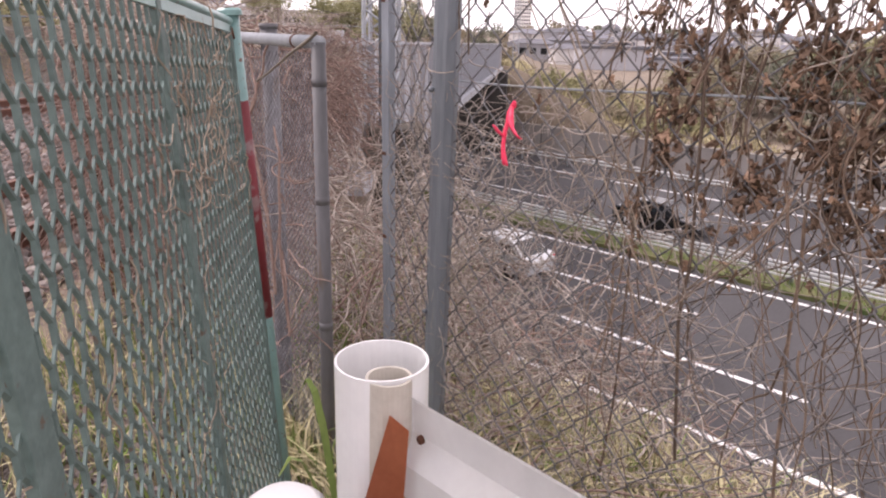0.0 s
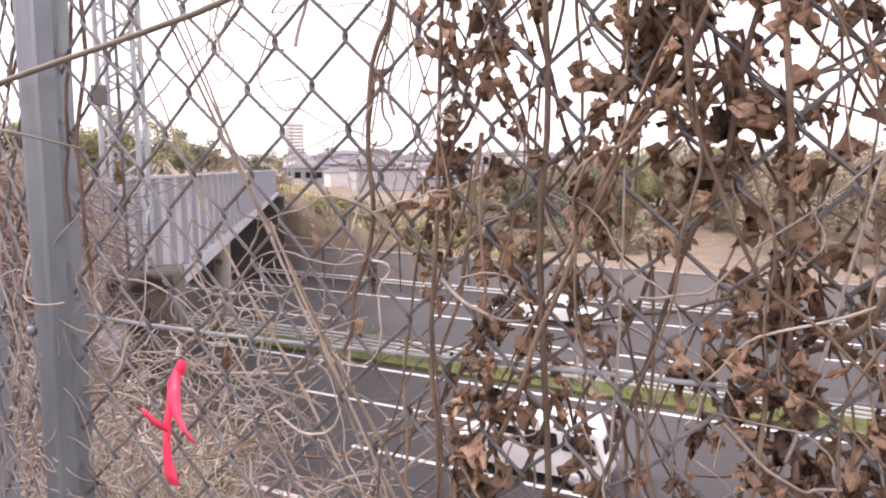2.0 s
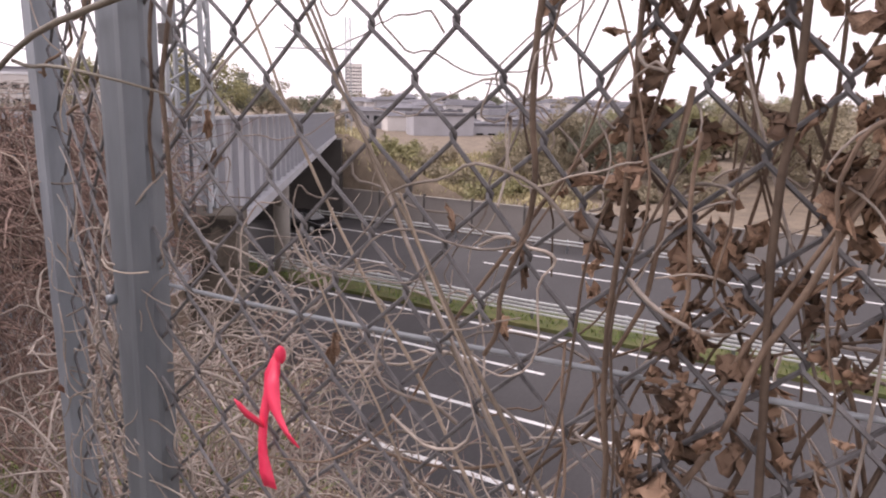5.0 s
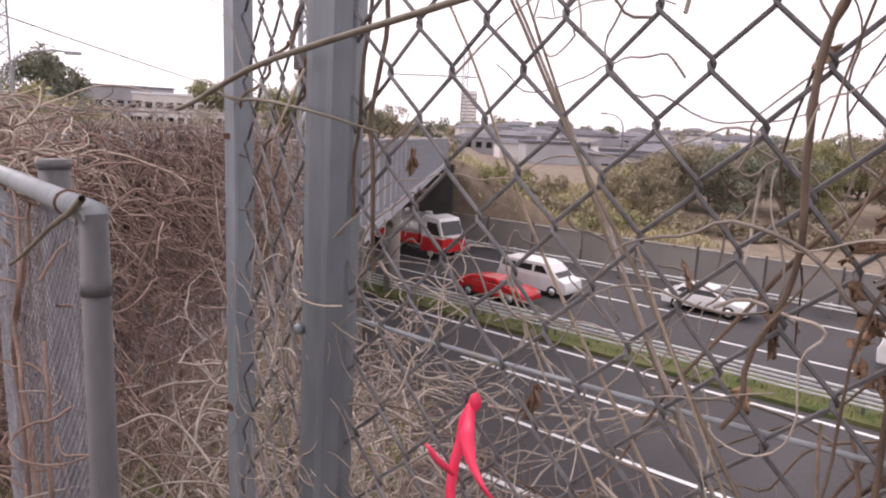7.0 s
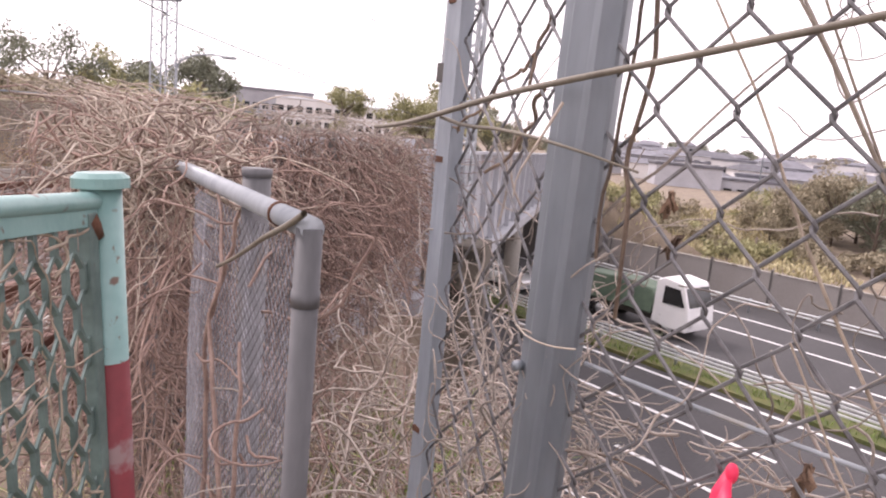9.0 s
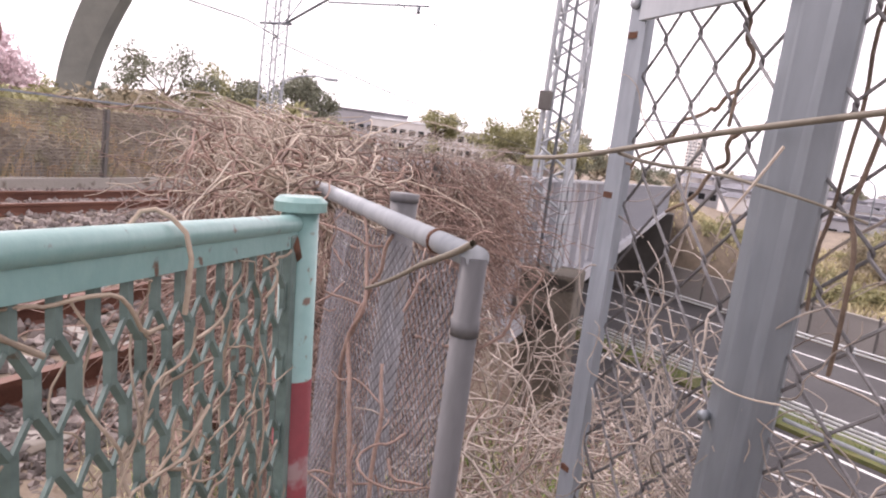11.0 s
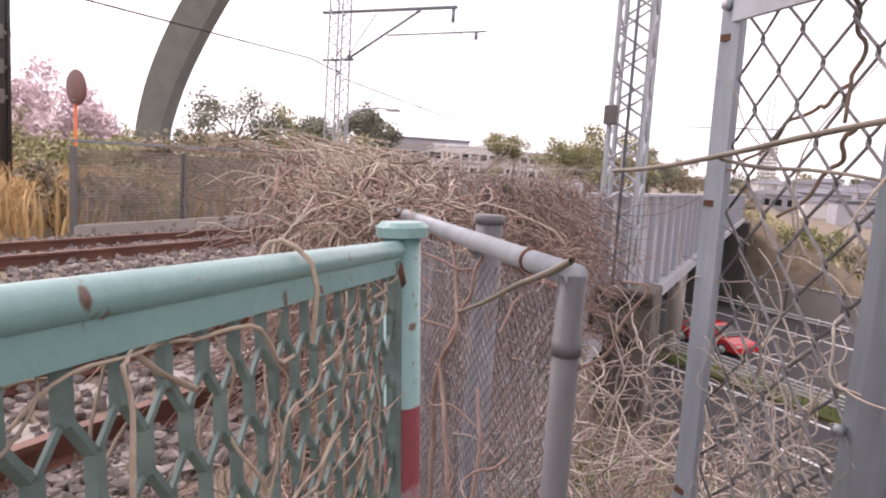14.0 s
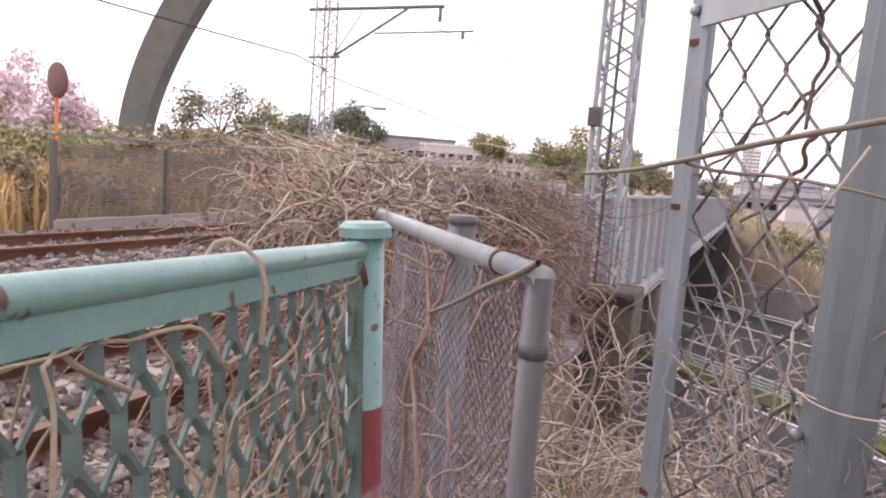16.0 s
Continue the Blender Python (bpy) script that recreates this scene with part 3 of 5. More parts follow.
def fence():
    e = thing("chain_link_fence", "galvanised chain-link motorway fence overgrown with dry vines", "fence")

    def warp(s, z):
        return (0.010 * noise.noise((s * 2.5, z * 2.5, 3.0)) + 0.005 * noise.noise((s * 9, z * 9, 1.0)), 0.008 * noise.noise((s * 2.5, z * 2.5, 9.0)), 0.02 * noise.noise((s * 1.6, z * 1.6, 5.0)))

    A, B = 0.0362, 0.0412
    V, F = lattice_wires(int(-2.4 / A), int(1.42 / A), 0.12, 2.25, A, B, 0.0019, lambda s, z, w: fp(s, z, w), warp, 5, 0.009, -0.0016)
    put("chain_link_mesh", V, F, WIRE, e)
    for z in (0.2, 1.2, 2.15):
        pts = [fp(s, z + 0.006 * math.sin(s * 5) + 0.012 * (0.7 - s), 0.006) for s in np.arange(-2.4, 1.14, 0.1)]
        V, F = tubes([pts], [(0.0024, 0.0024)], 6)
        put("tension_wire", V, F, GALV_LIGHT, e, smooth=True)
    # main post: pressed channel section with flanged edges
    bm = bmesh.new()
    prof = [(-0.033, -0.012), (-0.033, -0.017), (-0.016, -0.02), (-0.013, -0.025), (0.022, -0.025), (0.026, -0.021), (0.036, -0.014), (0.036, -0.008), (0.026, 0.014), (-0.026, 0.014)]
    lo, hi = [], []
    for px, py in prof:          # it leans a little along the fence
        lo.append(bm.verts.new(fp(1.167 - px, -0.3, py)))
        hi.append(bm.verts.new(fp(1.115 - px, 2.3, py)))
    k = len(prof)
    for i in range(k):
        bm.faces.new((lo[i], lo[(i + 1) % k], hi[(i + 1) % k], hi[i]))
    bm.faces.new(hi)
    part("main_post", bm, GALV, e)
    for z in (1.169, 0.62, 1.72):
        p, q = fp(1.168 - 0.02 * (z - 1.169), z, -0.015), fp(1.170 - 0.02 * (z - 1.169), z, -0.026)
        bolt = rod("bolt", p, q, 0.006, GALV, e, seg=6)
    pts = [fp(1.172 - 0.085 * t, 1.214 - 0.006 * math.sin(3.1 * t), -0.028 - 0.003 * math.sin(3.1 * t)) for t in np.linspace(0, 1, 9)]
    V, F = tubes([pts], [(0.0009, 0.0009)], 5)
    put("tie_wire", V, F, STRAW, e)
    # angle post at the end of the mesh
    bm = bmesh.new()
    prof = [(-0.022, -0.016), (0.018, -0.016), (0.022, -0.012), (0.022, 0.03), (0.017, 0.03), (0.017, -0.011), (-0.022, -0.011)]
    lo, hi = [], []
    for px, py in prof:
        lo.append(bm.verts.new(fp(1.402 + px, -0.6, py)))
        hi.append(bm.verts.new(fp(1.424 + px, 1.632, py)))
    k = len(prof)
    for i in range(k):
        bm.faces.new((lo[i], lo[(i + 1) % k], hi[(i + 1) % k], hi[i]))
    bm.faces.new(list(reversed(hi)))
    part("angle_post", bm, GALV_POST, e)
    for z in (1.573, 1.366, 0.98, 0.75):
        m = Matrix.Translation(fp(1.410 + 0.01 * z, z, -0.0165)) @ RP
        box("slot", -0.008, 0.008, -0.002, 0.003, -0.004, 0.004, RUST, e, m=m)
    rod("bolt", fp(1.428, 1.612, -0.016), fp(1.428, 1.612, -0.024), 0.007, GALV_LIGHT, e, seg=6)
    # flat top bar between the posts
    a, b = Vector(fp(1.41, 1.607, -0.02)), Vector(fp(1.16, 1.602, -0.02))
    box("top_bar", 0.0, (b - a).length, -0.003, 0.003, -0.019, 0.019, GALV_LIGHT, e, bevel=0.001, m=Matrix.Translation(a) @ (b - a).to_track_quat("X", "Z").to_matrix().to_4x4())


fence()


# ribbon tied to the mesh
def ribbon():
    e = thing("pink_ribbon", "bright pink vinyl ribbon knotted to the chain-link fence", "ribbon")

    def tail(name, pts, w):
        V, F = [], []
        P = [np.array(fp(s, z, o)) for s, z, o in pts]
        n = len(P)
        side = np.array([-DX, -DY, 0])
        for i, p in enumerate(P):
            ww = w * (0.5 if i == 0 else 1.0) * (1 + 0.15 * math.sin(i * 2.1))
            tw = side + np.array([NX, NY, 0]) * 0.35 * math.sin(i * 1.3)
            V += [tuple(p - tw * ww), tuple(p + tw * ww)]
        F = [(2 * i, 2 * i + 1, 2 * i + 3, 2 * i + 2) for i in range(n - 1)]
        ob = put(name, V, F, PINK, e, smooth=True)
        md = ob.modifiers.new("thick", "SOLIDIFY")
        md.thickness = 0.0012

    tail("long_tail", [(0.931, 1.158, -0.012), (0.932, 1.14, -0.018), (0.935, 1.12, -0.02), (0.940, 1.10, -0.022), (0.943, 1.075, -0.022), (0.941, 1.06, -0.024), (0.936, 1.043, -0.026), (0.931, 1.03, -0.026)], 0.0062)
    tail("side_tail", [(0.940, 1.086, -0.024), (0.948, 1.096, -0.03), (0.955, 1.104, -0.034), (0.961, 1.112, -0.036)], 0.005)
    tail("short_tail", [(0.929, 1.15, -0.016), (0.925, 1.13, -0.026), (0.915, 1.112, -0.032), (0.901, 1.1, -0.036), (0.885, 1.092, -0.04)], 0.006)
    bm = bmesh.new()
    bmesh.ops.create_icosphere(bm, subdivisions=2, radius=0.007, matrix=Matrix.Translation(fp(0.930, 1.155, -0.01)) @ Matrix.Diagonal((0.8, 0.8, 1.3, 1)))
    part("knot", bm, PINK, e, smooth=True)


ribbon()

# ---- mint green railing ----
MU = (0.225, -0.9744)             # along it, back towards the start
MX0, MY0 = -0.645, 1.533
MLEAN = 0.055                     # its foot stands out towards the walker


def mp(u, z, w=0.0):
    """A point u metres along the railing and w metres out to the track side."""
    w -= MLEAN * (1.3 - z)
    return (MX0 + MU[0] * u + MU[1] * w, MY0 + MU[1] * u - MU[0] * w, z)


MINT_POSE = Matrix(((MU[0], -MU[1], 0, MX0), (MU[1], MU[0], 0, MY0), (0, 0, 1, 0), (0, 0, 0, 1))) @ Matrix(((1, 0, 0, 0), (0, 1, -MLEAN, 1.3 * MLEAN), (0, 0, 1, 0), (0, 0, 0, 1)))    # local x: along; local y: to the camera side


def mint_z(u):
    return 1.314 + 0.066 * u


def mint_rail():
    e = thing("green_railing", "mint green steel railing with expanded metal infill and red post", "railing")
    # end post: tube, cap and flange
    rod("end_post", mp(0.006, -0.1), mp(0.006, 1.322), 0.0195, MINT, e, seg=24)
    capb = bmesh.new()
    for z0, z1, r0, r1 in ((1.318, 1.328, 0.0275, 0.0275), (1.328, 1.333, 0.0275, 0.022)):
        bm_cyl(capb, mp(0.006, z0), mp(0.006, z1), r0, r1, 24)
    part("post_cap", capb, MINT, e, smooth=False)
    rod("red_band", mp(0.006, 0.62), mp(0.006, 1.138), 0.0199, RED, e, "faded peeling red paint band", seg=24)
    for u in (0.036, 0.575, 1.11, 1.66):
        wd = 0.009 if u < 0.1 else (0.012 if u < 1 else 0.022)
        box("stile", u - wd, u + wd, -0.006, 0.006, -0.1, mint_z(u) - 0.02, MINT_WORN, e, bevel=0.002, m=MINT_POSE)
    rod("rust_joint", mp(0.022, 1.272), mp(0.036, 1.29), 0.0095, RUST, e, seg=8)
    # top rail: rounded crown over a flat band
    tube_ = [(0.0092 * math.sin(a), 0.0092 * math.cos(a) - 0.0028) for a in np.linspace(-2.75, 2.75, 17)]
    us = np.linspace(0.008, 2.2, 24)
    V, F = [], []
    k = len(tube_)
    for u in us:
        V += [tuple(MINT_POSE @ Vector((u, w, mint_z(u) - 0.0065 + z))) for w, z in tube_]
    for i in range(len(us) - 1):
        F += [(i * k + j, i * k + (j + 1) % k, (i + 1) * k + (j + 1) % k, (i + 1) * k + j) for j in range(k)]
    put("top_rail", V, F, MINT, e, smooth=True)
    V, F = [], []
    for u in us:
        V += [tuple(MINT_POSE @ Vector((u, w, mint_z(u) - 0.0065 + z))) for w, z in ((-0.0045, -0.027), (-0.0045, -0.0108), (0.0045, -0.0108), (0.0045, -0.027))]
    for i in range(len(us) - 1):
        F += [(i * 4 + j, i * 4 + (j + 1) % 4, (i + 1) * 4 + (j + 1) % 4, (i + 1) * 4 + j) for j in range(4)]
    put("flat_band", V, F, MINT, e)
    # expanded metal
    A, B, bond = 0.0163, 0.037, 0.0115
    V, F = [], []

    def bar(p, q, w, dpt):
        b = len(V)
        d = np.array([q[0] - p[0], q[1] - p[1]])
        d = d / (np.linalg.norm(d) + 1e-9)
        nx, nz = -d[1] * w, d[0] * w
        tw = 0.0035 * (1 if d[0] > 0 else -1)
        for (u, z), sg in ((p, 1), (q, 1)):
            zt = z + 0.066 * u
            for a, c in ((-1, -1), (1, -1), (1, 1), (-1, 1)):
                V.append(tuple(MINT_POSE @ Vector((u + nx * a + tw * c * 0.4, dpt * c, zt + nz * a))))
        F.extend([(b, b + 1, b + 5, b + 4), (b + 1, b + 2, b + 6, b + 5), (b + 2, b + 3, b + 7, b + 6), (b + 3, b, b + 4, b + 7)])

    zt0 = 1.314 - 0.046
    rows = int(1.12 / B)
    for j in range(rows):
        for i in range(2, int(2.1 / A)):
            if (i + j) % 2:
                continue
            u, z = i * A, zt0 - j * B
            bar((u, z + bond), (u, z - bond), 0.0029, 0.0019)
            for sg in (-1, 1):
                bar((u + sg * 0.0018, z - bond + 0.001), (u + sg * (A - 0.0018), z - B + bond - 0.001), 0.0016, 0.0019)
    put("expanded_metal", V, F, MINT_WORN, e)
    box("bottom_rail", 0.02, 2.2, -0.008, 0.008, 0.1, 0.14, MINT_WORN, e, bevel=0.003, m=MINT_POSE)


mint_rail()

# ---- grey pipe fence between railing and wall ----
GX, GY = -0.524, 1.775
GDX, GDY = -0.69, 0.724


def gp(u, z, w=0.0):
    return (GX + GDX * u + GDY * w, GY + GDY * u - GDX * w, z)


def pipe_fence():
    e = thing("pipe_fence", "grey steel pipe fence with fine chain-link mesh", "fence")
    rod("end_post", gp(0, -0.2), gp(0, 1.262), 0.0182, PIPE, e, seg=20)
    for z, r in ((1.166, 0.0196), (0.86, 0.0192), (0.5, 0.0192)):
        rod("collar", gp(0, z - 0.011), gp(0, z + 0.011), r, PIPE, e, seg=20)
        rod("clamp_bolt", gp(0.018, z, 0), gp(0.03, z, 0), 0.004, GALV, e, seg=6)
    rod("top_pipe", gp(-0.012, 1.262), gp(2.45, 1.262), 0.0165, GALV_LIGHT, e, seg=16)
    rod("pipe_clip", gp(0.12, 1.262), gp(0.127, 1.262), 0.019, RUST, e, seg=16)
    rod("back_post", gp(0.40, -0.2, 0.045), gp(0.40, 1.29, 0.045), 0.0255, PIPE, e, seg=18)
    rod("post_cap", gp(0.40, 1.29, 0.045), gp(0.40, 1.305, 0.045), 0.0275, PIPE, e, seg=18)
    rod("back_post", gp(1.55, -0.2, 0.045), gp(1.55, 1.29, 0.045), 0.0255, PIPE, e, seg=18)

    def warp(s, z):
        return (0.004 * noise.noise((s * 5, z * 5, 1.0)), 0.004 * noise.noise((s * 5, z * 5, 2.0)), 0.012 * noise.noise((s * 3, z * 3, 5.0)))

    V, F = lattice_wires(1, 66, 0.1, 1.24, 0.0105, 0.0115, 0.00105, lambda s, z, w: gp(s + 0.01, z, w - 0.004), warp, 3, 0.002)
    put("fine_mesh", V, F, WIRE_PALE, e)


pipe_fence()


# ---- white guard rail end below the camera ----
def white_rail():
    e = thing("white_guard_rail", "white painted guard rail end with pipe post and orange tape", "guard rail")
    cx, cy, zt = -0.216, 1.05, 0.772
    bm = bmesh.new()
    bm_cyl(bm, (cx, cy, -0.1), (cx, cy, zt), 0.079, None, 40, caps=False)
    bmesh.ops.solidify(bm, geom=bm.faces[:], thickness=0.004)
    part("post_pipe", bm, WHITE, e, smooth=False)
    bm = bmesh.new()
    bm_cyl(bm, (cx + 0.024, cy - 0.062, -0.1), (cx + 0.022, cy - 0.05, zt - 0.004), 0.038, None, 28, caps=False)
    bmesh.ops.solidify(bm, geom=bm.faces[:], thickness=0.005)
    part("inner_pipe", bm, INNER, e, "beige inner pipe")
    hd = Vector((0.77, -0.64, 0)).normalized()
    m = Matrix.Translation((cx + 0.05, cy - 0.055, 0)) @ hd.to_track_quat("X", "Z").to_matrix().to_4x4()
    bm = bmesh.new()
    prof = [(0.0, zt - 0.03), (0.012, zt - 0.045), (0.012, zt - 0.10), (-0.02, zt - 0.14), (-0.02, zt - 0.2), (0.012, zt - 0.24), (0.012, zt - 0.3), (0.0, zt - 0.32)]
    rows = [[bm.verts.new((x, w, z)) for w, z in prof] for x in (0.0, 0.05, 1.6)]
    for r in range(2):
        for a in range(len(prof) - 1):
            bm.faces.new((rows[r][a], rows[r][a + 1], rows[r + 1][a + 1], rows[r + 1][a]))
    bmesh.ops.solidify(bm, geom=bm.faces[:], thickness=0.006)
    bmesh.ops.transform(bm, matrix=m, verts=bm.verts[:])
    part("beam", bm, WHITE, e)
    for u in (0.045,):
        p = m @ Vector((u, -0.004, zt - 0.09))
        q = m @ Vector((u, -0.0095, zt - 0.09))
        rod("bolt", p, q, 0.0075, RUST, e, seg=10)
    # tape folded over the inner pipe, hanging towards the walker
    bm = bmesh.new()
    a = [(cx + 0.034, cy - 0.106, zt - 0.04), (cx + 0.064, cy - 0.106, zt - 0.065), (cx + 0.058, cy - 0.118, zt - 0.2), (cx - 0.012, cy - 0.114, zt - 0.22)]
    vs = [bm.verts.new(p) for p in a]
    bm.faces.new(vs)
    bmesh.ops.solidify(bm, geom=bm.faces[:], thickness=0.002)
    part("orange_tape", bm, ORANGE, e, "faded orange reflective tape")
    # second rounded cap nearer the walker
    rod("rear_post", (cx - 0.1, cy - 0.22, -0.1), (cx - 0.1, cy - 0.22, zt - 0.14), 0.06, WHITE, e, seg=28)
    rod("rear_cap", (cx - 0.1, cy - 0.22, zt - 0.14), (cx - 0.1, cy - 0.22, zt - 0.125), 0.062, WHITE, e, seg=28, r1=0.045)


white_rail()


# ---- lattice towers, cables, lamp, mirror, curved pylon ----
def lattice_tower(name, x, y, z0, h, w, label, taper=0.8):
    e = thing(name, label, "lattice tower", Matrix.Translation((x, y, z0)))
    r = w / 2
    for sx in (-1, 1):
        for sy in (-1, 1):
            b = box("leg", -0.022, 0.022, -0.022, 0.022, 0, h, GALV_LIGHT, e)
            a = Vector((sx * r, sy * r, 0))
            c = Vector((sx * r * taper, sy * r * taper, h))
            b.matrix_basis = Matrix.Translation(a) @ (c - a).to_track_quat("Z", "Y").to_matrix().to_4x4()
    step = w * 0.62
    n = int(h / step)
    for face in range(4):
        paths = []
        for i in range(n):
            f0, f1 = 1 - (1 - taper) * i / n, 1 - (1 - taper) * (i + 1) / n
            sg = 1 if i % 2 else -1
            p, q = (sg * r * f0, -r * f0, i * step), (-sg * r * f1, -r * f1, (i + 1) * step)
            paths.append([p, q])
        V, F = tubes(paths, [(0.016, 0.016)] * len(paths), 4)
        o = tagged(put("lacing", V, F, GALV_LIGHT, e), kind="stuff")
        o.matrix_basis = pose(0, 0, 0, 0, 0, 90 * face)
    return e


t2 = lattice_tower("lattice_tower", -1.95, 9.52, 0.04, 7.5, 0.40, "pale galvanised lattice tower beside the bridge", 0.85)
rod("conduit", (0.02, -0.2, 0), (0.02, -0.2, 7.5), 0.02, GALV, t2, seg=8)
box("junction_box", -0.24, -0.1, -0.32, -0.2, 1.9, 2.12, GIRDER, t2, bevel=0.01)
t1 = lattice_tower("lattice_tower", -12.2, 18.6, -0.3, 9.0, 0.5, "pale lattice catenary tower beyond the tracks", 0.8)
for z, xa, xb, r in ((5.78, -0.6, 3.7, 0.05), (4.42, -0.55, 0.5, 0.04)):
    rod("cross_arm", (xa, 0, z), (xb, 0, z + 0.02), r, GALV, t1, seg=8)
rod("brace", (0.3, 0, 4.45), (2.6, 0, 5.75), 0.04, GALV, t1, seg=8)
rod("steady_arm", (1.6, 0, 5.1), (4.6, 0, 5.15), 0.025, GALV, t1, seg=8)
rod("insulator", (4.3, 0, 5.12), (4.3, 0, 4.95), 0.05, GALV, t1, seg=8)
rod("insulator", (3.6, 0, 5.75), (3.6, 0, 5.4), 0.05, GALV, t1, seg=8)
rod("stay", (0.3, 0, 4.5), (1.2, 0, 5.7), 0.02, GALV, t1, seg=6)
t3 = lattice_tower("lattice_tower", -1.2, 62.0, -2.0, 10.0, 0.5, "distant lattice tower past the bridge", 0.8)
rod("cross_arm", (-6, 0, 7.4), (1, 0, 7.4), 0.05, GALV, t3, seg=6)


def cable(name, pts, r):
    V, F = tubes([pts], [(r, r)], 5)
    tagged(put(name, V, F, CABLE, smooth=True), "thin black overhead cable between towers", "cable", group="overhead cables")


cable("overhead_cable", [(-12.0, y, 3.9 + 0.02 * (y - 10) ** 2 * 0.02 if y < 18 else 3.7) for y in np.linspace(-20, 18.6, 24)], 0.018)
cable("overhead_cable", [(-12.1 + 0.02 * i, 18.7 + 2.4 * i, 3.62 - 0.19 * i + 0.004 * i * i) for i in range(18)], 0.018)
cable("overhead_cable", [(-8.7, y, 4.95 + 0.00012 * (y - 18.6) ** 2) for y in np.linspace(18.6, 62, 16)], 0.01)

for px, py, ph in ((-12.0, -20.0, 8.0), (-11.8, 59.5, 5.0)):
    up = thing("utility_pole", "plain grey concrete utility pole carrying a cable", "utility pole", Matrix.Translation((px, py, -1.4)))
    rod("shaft", (0, 0, 0), (0, 0, ph), 0.13, CONCRETE, up, seg=12, r1=0.09)

mast = thing("signal_mast", "dark steel mast with clamped cable boxes beside the railway", "mast", Matrix.Translation((-17.3, 12.0, -0.5)))
rod("shaft", (0, 0, 0), (0, 0, 9.0), 0.14, CABLE, mast, seg=14, r1=0.12)
for zb in (2.6, 3.3, 4.1, 5.2):
    box("cable_box", -0.2, 0.18, -0.22, -0.1, zb, zb + 0.34, GIRDER, mast, bevel=0.02)
    rod("clamp", (0, 0, zb + 0.1), (0, 0, zb + 0.2), 0.165, GIRDER, mast, seg=14)
rod("cable_pipe", (0.17, 0.02, 0), (0.17, 0.02, 8.0), 0.04, CABLE, mast, seg=8)

mir = thing("traffic_mirror", "dull red back of a round traffic mirror on an orange pole", "traffic mirror", Matrix.Translation((-13.75, 11.2, -0.3)))
rod("pole", (0, 0, 0), (0, 0, 2.6), 0.035, ORANGE_POST, mir, seg=12)
bm = bmesh.new()
bmesh.ops.create_uvsphere(bm, u_segments=28, v_segments=12, radius=0.38, matrix=pose(0.02, 0, 2.74, 0, -18, 0) @ pose(0, 0, 0, 0, 0, -8) @ Matrix.Diagonal((1, 0.16, 1, 1)))
part("mirror_shell", bm, MIRROR_BACK, mir, smooth=True)
rod("clamp", (-0.02, -0.06, 2.45), (0.05, 0.06, 2.45), 0.05, GIRDER, mir, seg=8)

lampo = thing("street_lamp", "slim grey street lamp with a curved arm", "street lamp", Matrix.Translation((-19.9, 30.9, -1.0)))
apts = [(0, 0, 0), (0, 0, 4.0), (0.25, 0, 4.4), (0.9, 0, 4.65), (1.8, 0, 4.75), (2.5, 0, 4.68)]
V, F = tubes([apts], [(0.07, 0.04)], 8)
put("pole", V, F, GALV_LIGHT, lampo, smooth=True)
bm = bmesh.new()
bm_box(bm, 2.35, 3.0, -0.12, 0.12, 4.58, 4.72, 0.04)
part("lamp_head", bm, GALV_LIGHT, lampo)

lamp2 = thing("street_lamp", "distant street lamp with a curved arm in the town", "street lamp", Matrix.Translation((19.0, 95.0, -5.5)))
V, F = tubes([[(0, 0, 0), (0, 0, 7.5), (-0.3, 0, 8.4), (-1.1, 0, 9.0), (-2.3, 0, 9.2)]], [(0.1, 0.06)], 8)
put("pole", V, F, GALV, lamp2, smooth=True)
box("lamp_head", -3.0, -2.2, -0.18, 0.18, 9.1, 9.3, GALV, lamp2, bevel=0.05)


def curved_pylon():
    e = thing("curved_pylon", "tall curved grey blade-shaped pylon leaning over trees", "pylon")
    zk = np.array((-2.0, 2.4, 7.1, 11.1, 15.7, 20.0, 24.0))
    left = np.polyfit(zk, (-61.9, -61.5, -60.6, -58.5, -55.5, -51.6, -47.0), 4)
    right = np.polyfit(zk, (-59.3, -58.3, -56.8, -54.0, -50.7, -47.4, -44.2), 4)
    rows = [(np.polyval(left, z), np.polyval(right, z), z) for z in np.linspace(-2.0, 24.0, 27)]
    V, F = [], []
    for a, b, z in rows:
        xa, xb, zz = float(a), float(b), float(z)
        w = (xb - xa)
        V += [(xa, 55.6, zz), (xa + 0.22 * w, 54.2, zz), (xb, 55.2, zz), (xb - 0.1 * w, 57.0, zz), (xa + 0.2 * w, 57.2, zz)]
    k = 5
    for i in range(len(rows) - 1):
        F += [(i * k + j, i * k + (j + 1) % k, (i + 1) * k + (j + 1) % k, (i + 1) * k + j) for j in range(k)]
    F.append(tuple(range(len(V) - 5, len(V))))
    put("blade", V, F, ARCHM, e)


curved_pylon()

# ---- distance: buildings ----
win_mesh = None


